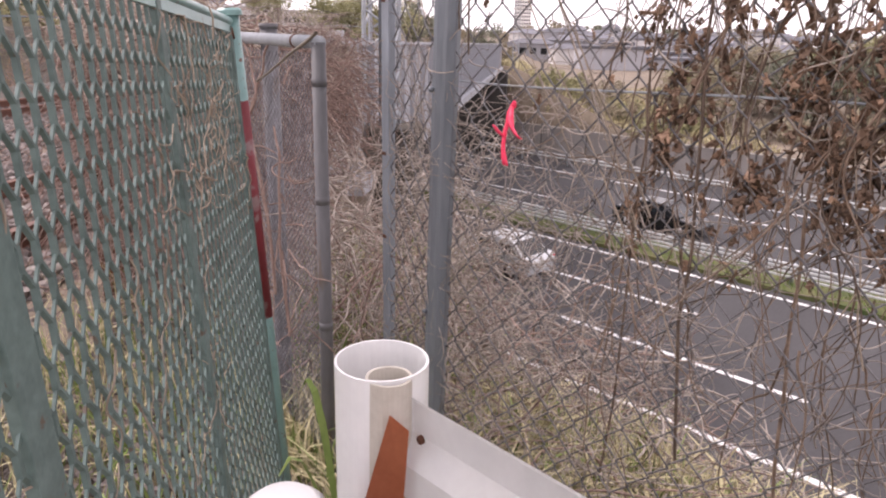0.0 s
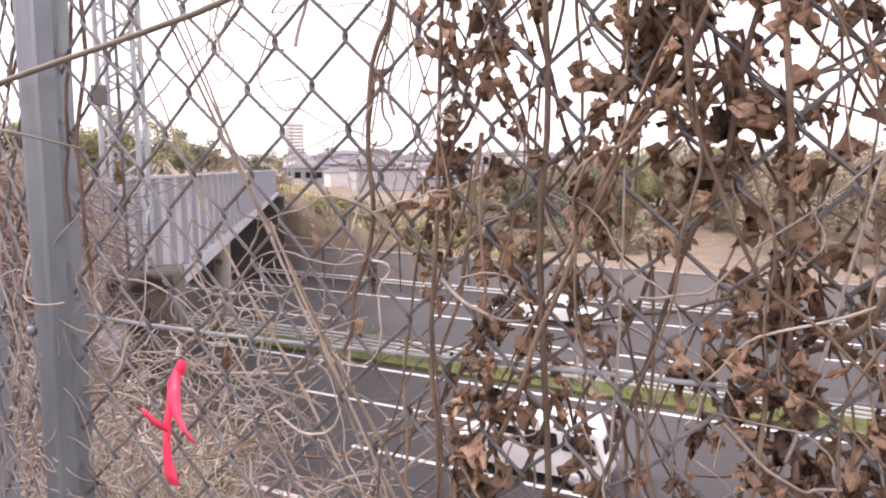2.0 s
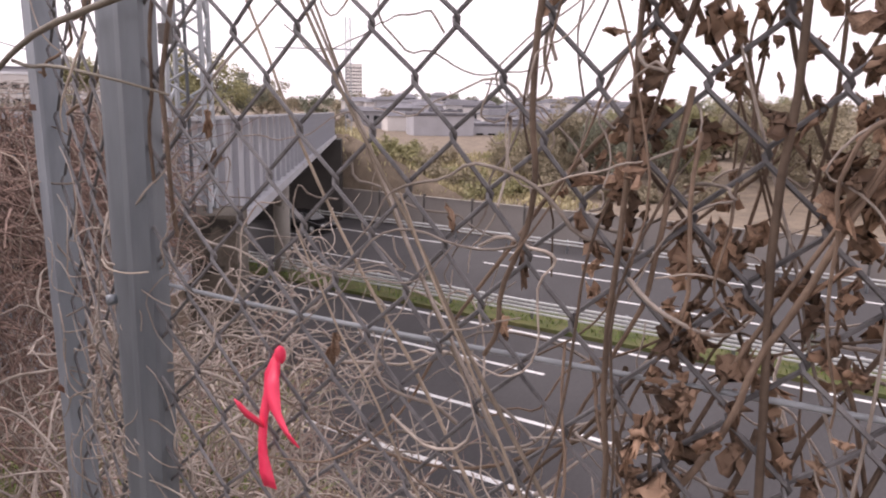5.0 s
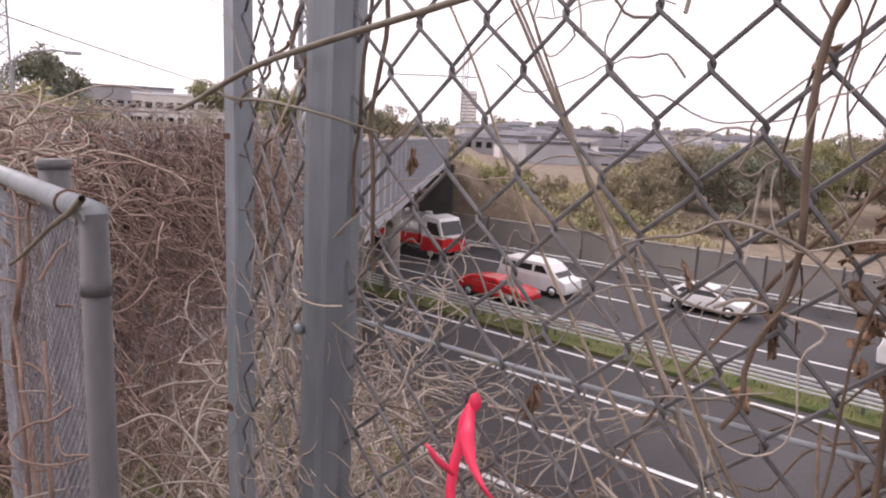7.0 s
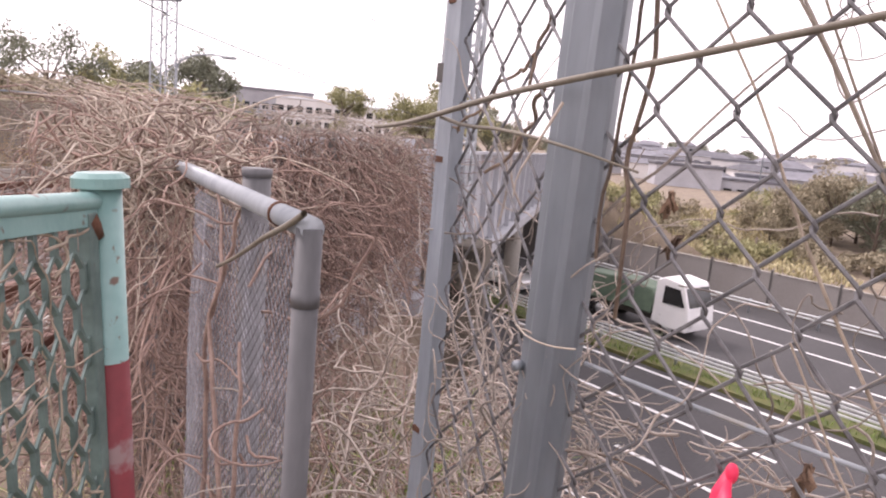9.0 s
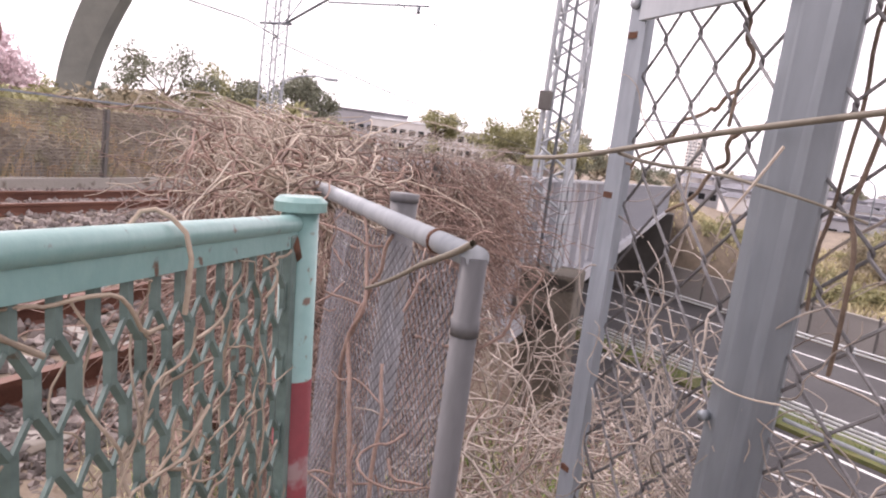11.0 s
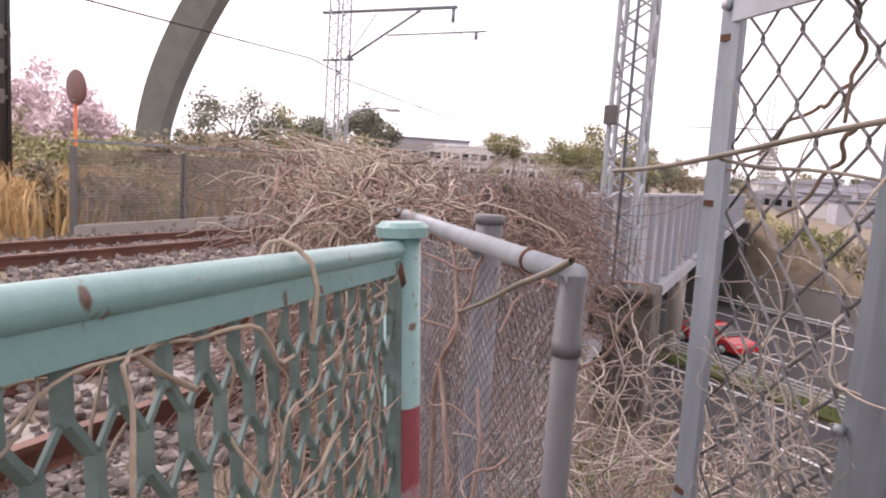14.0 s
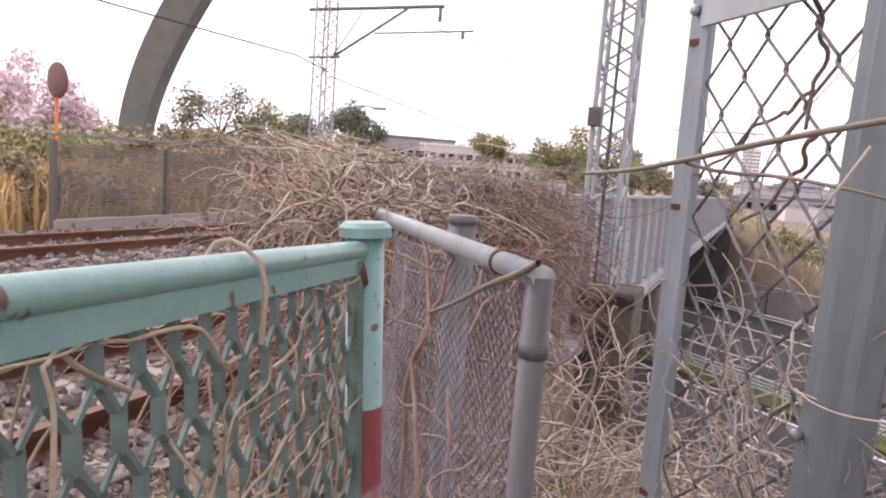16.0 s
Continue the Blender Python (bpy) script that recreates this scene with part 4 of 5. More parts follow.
def house(x, y, z, w, d, h, roof, wallm, turn, label):
    global win_mesh
    e = thing("house", label, "house", pose(x, y, z, 0, 0, turn), group="town houses")
    box("wall", -w / 2, w / 2, -d / 2, d / 2, 0, h, wallm, e)
    if roof == "gable":
        V = [(-w / 2 - 0.4, -d / 2 - 0.4, h), (w / 2 + 0.4, -d / 2 - 0.4, h), (w / 2 + 0.4, d / 2 + 0.4, h), (-w / 2 - 0.4, d / 2 + 0.4, h), (-w / 2 + w * 0.22, 0, h + d * 0.17), (w / 2 - w * 0.22, 0, h + d * 0.17)]
        put("roof", V, [(0, 1, 5, 4), (1, 2, 5), (2, 3, 4, 5), (3, 0, 4), (3, 2, 1, 0)], ROOF_D, e)
    else:
        box("roof", -w / 2 - 0.2, w / 2 + 0.2, -d / 2 - 0.2, d / 2 + 0.2, h, h + 0.45, ROOF_W if roof == "flat_pale" else ROOF_D, e, bevel=0.08)
    n = max(2, int(w / 1.8))
    for fl in range(max(1, int(h / 2.8))):
        for i in range(n):
            m = Matrix.Translation((-w / 2 + (i + 0.5) * w / n, -d / 2, 1.0 + fl * 2.7))
            if win_mesh is None:
                win_mesh = box("window", -0.6, 0.6, -0.06, 0.03, 0, 1.15, GLASSY, e, bevel=0.03)
                win_mesh.matrix_basis = m
            else:
                share(win_mesh, "window", m, e)


hr = np.random.default_rng(21)
for i in range(84):
    az = radians(-0.5 + i * 0.27 + hr.normal(0, 0.4))
    dist = hr.uniform(118, 250)
    kind = hr.choice(["gable", "gable", "gable", "flat"])
    house(math.sin(az) * dist, math.cos(az) * dist, -6.4 - hr.uniform(0, 1.5) + (dist - 118) * 0.034, hr.uniform(4.5, 8.5), hr.uniform(4.5, 7), hr.uniform(3.6, 6.0), kind, HOUSE_A if hr.random() < 0.55 else HOUSE_B, hr.uniform(-30, 30),
          "two-storey town house with pale walls" if kind != "gable" else "town house with a dark tiled roof")
house(12.5, 118, -6.4, 10, 6, 5.4, "flat", HOUSE_B, 8, "grey two-storey building with dark window bands")
house(25, 124, -6.0, 12, 10, 3.4, "flat", HOUSE_B, -6, "long low grey hall with a dark roof")
house(-8, 600, -8, 13, 13, 37, "flat_pale", HOUSE_A, 5, "distant pale apartment tower")
for az, dist, w, h in ((-28.5, 150, 18, 7.2), (-26, 165, 16, 7.6), (-23.4, 150, 13, 6.2), (-19.5, 170, 16, 6.0), (-18, 150, 9, 5.6)):
    a = radians(az)
    house(math.sin(a) * dist, math.cos(a) * dist, -1.8, w, 9, h, "flat" if az < -24 else "flat_pale", HOUSE_B if az < -24 else HOUSE_A, -az, "pale apartment block behind the trees")


# ---- trees ----
def tree(x, y, z, h, spread, leafm, n, label, name="tree", low=0.12, size=0.13, flat=1.0):
    e = thing(name, label, "tree" if name == "tree" else name, Matrix.Translation((x, y, z)))
    paths, radii, tips = [wander((0, 0, 0), (rng.normal(0, h * 0.03), rng.normal(0, h * 0.03), h * 0.75), 6, 0, h * 0.01)], [(h * 0.028, h * 0.008)], []
    for i in range(9):
        f = rng.uniform(low, 0.7)
        a = rng.uniform(0, 6.283)
        q = (math.cos(a) * spread * rng.uniform(0.5, 0.95), math.sin(a) * spread * rng.uniform(0.5, 0.95), h * min(0.97, f + rng.uniform(0.05, 0.4)))
        paths.append(wander((0, 0, h * f * 0.8), q, 6, -h * 0.03, h * 0.012))
        radii.append((h * 0.013, h * 0.003))
        tips.append(q)
    V, F = tubes(paths, radii, 5)
    put("trunk", V, F, BARK, e, smooth=True)
    tips.append((0, 0, h * 0.85))
    cl = [np.array(tips[i % len(tips)]) + rng.normal(0, spread * 0.16, 3) for i in range(26)]
    V, F = [], []
    for i in range(int(n * 3.2)):
        c = cl[int(rng.integers(len(cl)))]
        g = rng.normal(0, 1, 3)
        p = c + g / (np.linalg.norm(g) + 1e-6) * spread * (0.38 if low == 0.12 else 0.3) * rng.uniform(0.3, 1.0) * np.array((1, 1, 0.8 * flat))
        if p[2] < h * 0.08:
            p[2] = h * 0.08
        u = rng.normal(0, size * 0.5, (3, 3))
        b = len(V)
        V += [tuple(p + u[0]), tuple(p + u[1]), tuple(p + u[2]), tuple(p + u[1] + u[2] - u[0])]
        F.append((b, b + 1, b + 3, b + 2))
    put("crown", V, F, leafm, e)


def polar(az, dist):
    a = radians(az)
    return -0.29 + math.sin(a) * dist, 0.89 + math.cos(a) * dist


for az, dist, h, sp, mt, nn, lb in ((-41.5, 62, 5.6, 3.4, LEAF_DARK, 1500, "rounded dark evergreen tree behind the tracks"), (-38.8, 66, 5.2, 3.2, LEAF_GREEN, 1300, "yellow-green spring tree behind the tracks"), (-35.2, 64, 4.9, 2.6, LEAF_DARK, 1200, "dark green tree behind the tracks"),
                                (-37.2, 64, 4.6, 2.8, LEAF_GREEN, 1100, "yellow-green spring tree behind the tracks"), (-31.6, 62, 4.8, 2.8, LEAF_DARK, 1200, "dark green pine tree behind the tracks"), (-29.9, 60, 5.0, 1.8, LEAF_DARK, 900, "dark green pine tree behind the tracks"), (-33.6, 75, 4.4, 3.0, LEAF_DARK, 900, "dark green tree behind the tracks"),
                                (-20.8, 72, 4.6, 2.4, LEAF_GREEN, 1200, "round yellow-green spring tree"), (-16.0, 70, 3.9, 2.6, LEAF_GREEN, 1200, "broad olive green tree past the bridge"), (-13.6, 70, 4.6, 3.2, LEAF_GREEN, 1500, "broad olive green tree past the bridge"), (-11.2, 68, 4.9, 3.0, LEAF_GREEN, 1400, "broad olive green tree past the bridge"),
                                (-9.0, 72, 4.2, 2.4, LEAF_DARK, 1000, "olive green tree by the bridge"), (-7.6, 74, 3.4, 2.2, LEAF_BROWN, 900, "bare brownish tree by the bridge")):
    x, y = polar(az, dist)
    tree(x, y, -1.5, h + 1.4, sp, mt, int(nn * 1.25), lb)
for az, dist, h, sp in ((-56.5, 46, 4.6, 3.4), (-54.0, 50, 5.2, 3.6), (-59, 48, 4.8, 3.6)):
    x, y = polar(az, dist)
    tree(x, y, -0.6, h, sp, BLOSSOM, 2600, "cherry tree in pale pink blossom", size=0.16)
for i in range(26):
    az = -60 + i * 1.25
    x, y = polar(az, rng.uniform(24, 40))
    x = min(x, -12.4)
    tree(x, y, -0.5, rng.uniform(1.4, 2.4), rng.uniform(1.2, 1.9), LEAF_GREEN if rng.random() < (0.6 if az < -45 else 0.2) else LEAF_BROWN, 420, "low scrubby bush behind the far fence", "bush", 0.1, 0.12)
for i in range(30):            # bare scrub close behind the far mesh fence
    x, y = rng.uniform(-13.4, -11.9), 9.3 + i * 0.8 + rng.normal(0, 0.3)
    tree(x, y, -0.5, rng.uniform(1.0, 1.55), rng.uniform(0.6, 1.0), LEAF_BROWN if rng.random() < 0.75 else LEAF_GREEN, 260, "brown scrub growing against the far mesh fence", "bush", 0.05, 0.07)
for i in range(30):
    az = 12.5 + i * 0.74 + rng.normal(0, 0.4)
    dist = rng.uniform(60, 84)
    x, y = polar(az, dist)
    z = ground_z(x, y)
    top = 1.4 + dist * math.tan(radians(-3.4 + 2.2 * smooth(12.0, 18.0, az) + max(0.0, az - 18) * 0.1 + rng.normal(0, 0.25)))
    dark = 19.0 < az < 23.5 and dist < 72
    tree(x, y, z, max(1.5, top - z), rng.uniform(2.4, 3.6), LEAF_DARK if dark else (LEAF_BROWN if rng.random() < 0.86 else LEAF_GREEN), 2200, "dense brownish scrub tree beyond the motorway" if not dark else "dark green shrub beyond the motorway", "tree", 0.05, 0.1)
for i in range(22):
    az = 35.0 + i * 1.1 + rng.normal(0, 0.4)
    x, y = polar(az, rng.uniform(52, 74))
    z = ground_z(x, y)
    tree(x, y, z, rng.uniform(5.0, 7.5), rng.uniform(2.6, 3.8), LEAF_BROWN, 1000, "dense brownish scrub tree beyond the motorway", "tree", 0.05, 0.13)
for i in range(24):
    az = 2.0 + i * 1.15 + rng.normal(0, 0.3)
    dist = rng.uniform(52, 60)
    x, y = polar(az, dist)
    if NX * x + NY * y < 46:
        continue
    z = ground_z(x, y)
    tree(x, y, z, rng.uniform(0.5, 1.2), rng.uniform(0.9, 1.6), LEAF_GREEN if rng.random() < 0.4 else LEAF_BROWN, 350, "low scrub behind the noise wall", "bush", 0.05, 0.14)
for i in range(60):
    az = -60 + i * 1.7 + rng.normal(0, 0.5)
    x, y = polar(az, rng.uniform(230, 330))
    tree(x, y, -4.5 if az > -8 else -2.0, rng.uniform(5.0, 7.5), rng.uniform(5, 8), LEAF_DARK if rng.random() < 0.5 else LEAF_BROWN, 420, "distant tree on the skyline", "tree", 0.05, 0.55)

for i in range(16):
    x, y = rng.uniform(-2.5, 12), rng.uniform(50, 80)
    if NX * x + NY * y < 46:
        continue
    tree(x, y, ground_z(x, y) - 0.1, rng.uniform(0.7, 1.7), rng.uniform(0.9, 1.7), LEAF_BROWN if rng.random() < 0.8 else LEAF_GREEN, 300, "low brown scrub on the far railway bank", "bush", 0.05, 0.12)

# golden reeds left of the tracks and dry grass on the far bank
rr = [(rng.uniform(-19, -11.6), rng.uniform(6, 16)) for _ in range(4200)]
blades([(x, y, -0.35) for x, y in rr], rng.uniform(0.5, 1.35, 4200), 0.025, 0.25, "reeds", REED, "golden dry reeds beside the railway", "reeds")
rr = [(rng.uniform(-4, 16), rng.uniform(46, 78)) for _ in range(9000)]
rr = [(x, y) for x, y in rr if NX * x + NY * y > 44.5]
blades([(x, y, ground_z(x, y)) for x, y in rr], rng.uniform(0.2, 0.7, len(rr)), 0.06, 0.5, "bank_grass", DRYGRASS, "dry brown grass on the far bank", "grass")


# ---- dry vegetation near the camera ----
def rounded(p):
    """One pass of corner cutting, so that a stem bends instead of kinking."""
    p = np.asarray(p, float)
    a, b = 0.75 * p[:-1] + 0.25 * p[1:], 0.25 * p[:-1] + 0.75 * p[1:]
    q = np.empty((2 * len(a), 3))
    q[0::2], q[1::2] = a, b
    q[0], q[-1] = p[0], p[-1]
    return q


def stems(name, paths, radii, material, parent, sides=4, soft=True):
    V, F = tubes([rounded(p) for p in paths] if soft else paths, radii, sides)
    return put(name, V, F, material, parent, smooth=True)


def flatten(p, lo=-0.022, hi=0.05):
    """Keeps a stem close to the plane of the chain-link fence."""
    p = np.array(p)
    s = DX * p[:, 0] + DY * p[:, 1]
    base = FO + 0.29 * np.maximum(0.0, s - 1.15)
    o = base + np.clip(NX * p[:, 0] + NY * p[:, 1] - base, lo, hi)
    return np.column_stack([NX * o + DX * s, NY * o + DY * s, p[:, 2]])


# vines on the wall beside the tracks
wv = thing("wall_vines", "tangle of dry reddish-brown vines hanging over the wall", "vines", kind="stuff")
P, R = [], []
for _ in range(2700):
    y = rng.uniform(3.25, 8.5)
    top = 1.32 + 0.08 * noise.noise((y * 1.3, 0, 0))
    thin = 1.0 if y < 6.8 else max(0.0, (8.6 - y) / 1.8)
    if rng.random() > thin + 0.1:
        continue
    z = top - abs(rng.normal(0, 0.6))
    P.append(walkpath((-2.08 + rng.normal(0, 0.05), y, z), (rng.normal(0.1, 0.15), rng.normal(0, 0.7), -0.8), 10, rng.uniform(0.06, 0.15), 0.4, 0.1))
    r = rng.uniform(0.002, 0.0065)
    R.append((r, r * 0.5))
P = [np.column_stack([p[:, 0], p[:, 1], np.minimum(p[:, 2], 1.4 + 0.03 * np.sin(8 * p[:, 1]))]) for p in P]
stems("hanging_stems", P, R, VINE, wv, 4, False)
P, R = [], []
for _ in range(420):
    y = rng.uniform(3.2, 7.6)
    P.append(walkpath((-2.18 + rng.normal(0, 0.1), y, 1.24 + rng.normal(0, 0.05)), (rng.normal(0, 0.5), rng.normal(0, 1), rng.normal(0.25, 0.3)), 9, 0.07, 0.45, 0.05))
    r = rng.uniform(0.0015, 0.004)
    R.append((r, r * 0.5))
P = [np.column_stack([p[:, 0], p[:, 1], np.minimum(p[:, 2], 1.42 + 0.03 * np.sin(9 * p[:, 1]))]) for p in P]
stems("top_tangle", P, R, TWIG, wv)
P, R = [], []
for _ in range(700):
    y = rng.uniform(3.3, 8.3)
    P.append(walkpath((-2.0 + rng.normal(0, 0.07), y, rng.uniform(-0.3, 1.2)), rng.normal(0, 1, 3), 9, 0.055, 0.55, 0.05))
    R.append((rng.uniform(0.002, 0.0042), 0.0014))
P = [np.column_stack([p[:, 0], p[:, 1], np.minimum(p[:, 2], 1.36 + 0.03 * np.sin(9 * p[:, 1]))]) for p in P]
stems("pale_tendrils", P, R, STRAW, wv)

# pile of bleached vines draped over the pipe fence
pv = thing("draped_vines", "pile of bleached straw-coloured vines draped over the pipe fence", "vines", kind="stuff")
P, R, P2, R2 = [], [], [], []
for _ in range(820):
    u = 0.75 + abs(rng.normal(0, 0.6)) if rng.random() < 0.35 else rng.uniform(0.8, 2.4)
    hgt = 1.25 + 0.1 * smooth(0.7, 1.5, u) * rng.uniform(0.2, 1.1)
    x, y, z = gp(u, hgt + rng.normal(0, 0.02), rng.normal(0, 0.08))
    a = rng.uniform(0, 6.28)
    pth = walkpath((x, y, z), (math.cos(a), math.sin(a), rng.normal(0.15, 0.25)), 12, rng.uniform(0.02, 0.05), 0.5, 0.14)
    if rng.random() < 0.62:
        P.append(pth)
        R.append((rng.uniform(0.0016, 0.0036), 0.0013))
    else:
        P2.append(pth)
        R2.append((rng.uniform(0.002, 0.004), 0.0013))
for _ in range(420):
    u = rng.uniform(0.72, 2.4)
    x, y, z = gp(u, rng.uniform(0.5, 1.22), rng.normal(-0.03, 0.06))
    P2.append(walkpath((x, y, z), (rng.normal(0, 0.6), rng.normal(0, 0.6), -0.9), 10, rng.uniform(0.04, 0.09), 0.35, 0.08))
    R2.append((rng.uniform(0.0018, 0.004), 0.001))
P, P2 = [[np.column_stack([p[:, 0], p[:, 1], np.minimum(p[:, 2], 1.43 + 0.03 * np.sin(11 * p[:, 0]))]) for p in q] for q in (P, P2)]
stems("straw_stems", P, R, STRAW, pv)
stems("reddish_stems", P2, R2, VINE, pv)

# dark stems climbing the fine mesh
cv = thing("climbing_vines", "bare brown vine stems climbing the fine mesh", "vines")
P, R = [], []
for pts in ([(0.30, 0.5), (0.33, 0.75), (0.37, 0.92), (0.42, 1.02), (0.34, 1.1), (0.40, 1.2), (0.5, 1.28)], [(0.46, 0.55), (0.48, 0.8), (0.44, 1.0), (0.36, 1.12), (0.30, 1.2), (0.24, 1.27)], [(0.2, 0.4), (0.24, 0.7), (0.22, 0.95), (0.3, 1.06)]):
    q = [gp(u + rng.normal(0, 0.006), z, -0.02 + rng.normal(0, 0.005)) for u, z in pts]
    P.append(np.array([np.array(q[i]) * (1 - f) + np.array(q[i + 1]) * f + rng.normal(0, 0.003, 3) for i in range(len(q) - 1) for f in (0, 0.33, 0.66)]))
    R.append((0.0055, 0.0032))
for _ in range(26):
    x, y, z = gp(rng.uniform(0.0, 0.65), rng.uniform(0.5, 1.25), rng.normal(-0.025, 0.015))
    P.append(walkpath((x, y, z), (GDX * rng.normal(0, 1), GDY * rng.normal(0, 1), rng.normal(-0.2, 0.7)), 9, 0.035, 0.45, 0.03))
    P[-1][:, 2] = np.minimum(P[-1][:, 2], 1.27)
    R.append((0.0026, 0.0014))
for p, r in zip(P, R):
    stems("stem", [p], [r], VINE, cv, 5)
P, R = [wander(gp(-0.03, 1.285, -0.02), gp(0.28, 1.15, -0.05), 8, 0.0, 0.003)], [(0.005, 0.003)]
stems("broken_stick", P, R, CANE, cv, 6)

# vines threaded through the green railing
rv = thing("railing_vines", "thin dry vines looped through the green railing", "vines")
P, R = [], []
for k in range(125):
    u = rng.uniform(0.03, 0.62) if k < 80 else rng.uniform(0.5, 1.7)
    z = rng.uniform(0.98, mint_z(u) - 0.05) if k < 80 else rng.uniform(0.2, 1.15)
    w = rng.choice([-0.013, 0.011])
    hd, step = rng.uniform(0, 6.28), rng.uniform(0.012, 0.022) if k < 80 else rng.uniform(0.015, 0.03)
    pts = []
    for i in range(13):
        hd += rng.normal(0, 0.45)
        u, z = max(0.03, u + math.cos(hd) * step), min(mint_z(u) - 0.035, z + math.sin(hd) * step)
        w = 0.7 * w + 0.3 * rng.choice([-0.014, 0.012])
        pts.append(mp(u, z, w))
    P.append(np.array(pts))
    R.append((rng.uniform(0.0009, 0.0019), 0.0007))
q = [mp(0.28, mint_z(0.28) - 0.06, -0.014), mp(0.282, mint_z(0.28) - 0.01, -0.02), mp(0.285, mint_z(0.28) + 0.009, 0.0), mp(0.30, mint_z(0.28) + 0.006, 0.012), mp(0.31, mint_z(0.3) - 0.03, 0.016)]
P.append(np.array(q))
R.append((0.002, 0.0015))
for p, r in zip(P, R):
    stems("stem", [p], [r], DULLSTRAW, rv, 5)

# thicket on the bank below the fence and the bridge
tk = thing("bank_thicket", "thicket of bare grey-brown branches on the bank", "bushes", kind="stuff")
P, R, P2, R2 = [], [], [], []
for _ in range(1700):
    o = 1.25 + abs(rng.normal(0, 1.2))
    s = rng.uniform(0.55, 4.6)
    if s < 1.0 and rng.random() < 0.6:
        continue
    x, y, _ = rd(o, s)
    if x < -2.0:
        continue
    g = ground_z(x, y)
    lim = 0.95 if s > 1.2 else 0.3
    z = g + rng.uniform(-0.05, 0.5)
    pth = walkpath((x, y, z), (rng.normal(0, 0.7), rng.normal(0, 0.7), rng.uniform(0.1, 1.1)), 9, rng.uniform(0.06, 0.14), 0.33, 0.1)
    pth[:, 2] = np.minimum(pth[:, 2], g + lim + 0.35 * (o < 2.2) * (s > 1.0) + rng.normal(0, 0.08))
    keep = NX * pth[:, 0] + NY * pth[:, 1] > 1.2
    if not keep.all():
        continue
    r = rng.uniform(0.0018, 0.005)
    (P if rng.random() < 0.6 else P2).append(pth)
    (R if len(P) > len(R) else R2).append((r, r * 0.35))
stems("grey_branches", P, R, TWIG, tk)
stems("reddish_branches", P2, R2, VINE, tk)
P, R = [], []
for _ in range(700):          # farther down the bank and towards the bridge
    o, s = rng.uniform(3, 11.5), rng.uniform(-3, 14)
    x, y, _ = rd(o, s)
    if x < -1.8:
        continue
    g = ground_z(x, y)
    P.append(walkpath((x, y, g), (rng.normal(0, 0.6), rng.normal(0, 0.6), 0.7), 7, rng.uniform(0.06, 0.12) if s < 5 else rng.uniform(0.1, 0.24), 0.3, 0.16))
    r = rng.uniform(0.003, 0.009)
    R.append((r, r * 0.35))
stems("lower_branches", P, R, VINE, tk, 4, False)
P, R = [], []
for _ in range(1300):          # low growth between the pipe fence and the wall
    x, y = rng.uniform(-2.0, -0.35), rng.uniform(1.9, 7.0)
    if (x - GX) * GDY - (y - GY) * GDX < 0.06:
        continue
    g = max(ground_z(x, y), -0.4 - 0.22 * (y - 2))
    P.append(walkpath((x, y, g + rng.uniform(0, 0.55)), (rng.normal(0, 0.5), rng.normal(0, 0.5), rng.uniform(0.2, 1)), 9, rng.uniform(0.06, 0.13), 0.36, 0.12))
    r = rng.uniform(0.0018, 0.0045)
    R.append((r, r * 0.4))
P = [np.column_stack([p[:, 0], p[:, 1], np.minimum(p[:, 2], 1.05)]) for p in P]
stems("inner_branches", P, R, VINE, tk)

P, R = [], []
for _ in range(420):          # pale arching branches seen between the posts
    x, y = rng.uniform(-0.95, -0.1), rng.uniform(2.0, 3.8)
    if (x - GX) * GDY - (y - GY) * GDX < 0.1 or NX * x + NY * y < 1.35:
        continue
    P.append(walkpath((x, y, rng.uniform(0.0, 0.75)), (rng.normal(0, 0.8), rng.normal(0, 0.5), rng.uniform(-0.2, 0.9)), 10, rng.uniform(0.03, 0.07), 0.4, 0.08))
    r = rng.uniform(0.002, 0.0042)
    R.append((r, r * 0.5))
P = [np.column_stack([p[:, 0], p[:, 1], np.minimum(p[:, 2], 1.12)]) for p in P]
stems("pale_branches", P, R, TWIG, tk)

# dead vine hanging in the chain-link fence: stems and crumpled leaves
dv = thing("dead_fence_vine", "dead vine with crumpled brown leaves hanging in the chain-link fence", "vine")
P, R, P2, R2 = [], [], [], []
for _ in range(330):
    s = rng.uniform(-0.5, 0.68)
    pth = walkpath(fp(s, rng.uniform(0.8, 2.0), rng.normal(0.012, 0.02)), (-DX * rng.normal(0, 0.3), -DY * rng.normal(0, 0.3), -1), 16, rng.uniform(0.02, 0.05), 0.2, 0.02)
    P.append(pth)
    R.append((rng.uniform(0.0009, 0.0026), 0.0008))
for _ in range(640):
    s = rng.uniform(-0.6, 1.38)
    pth = walkpath(fp(s, rng.uniform(0.3, 1.65) if s < 0.95 else rng.uniform(0.3, 1.15), rng.normal(0.03, 0.03)), (-DX * rng.normal(0, 1), -DY * rng.normal(0, 1), rng.normal(0, 1)), 14, rng.uniform(0.01, 0.028), 0.4, 0.0)
    P2.append(pth)
    R2.append((rng.uniform(0.0008, 0.0019), 0.0006))
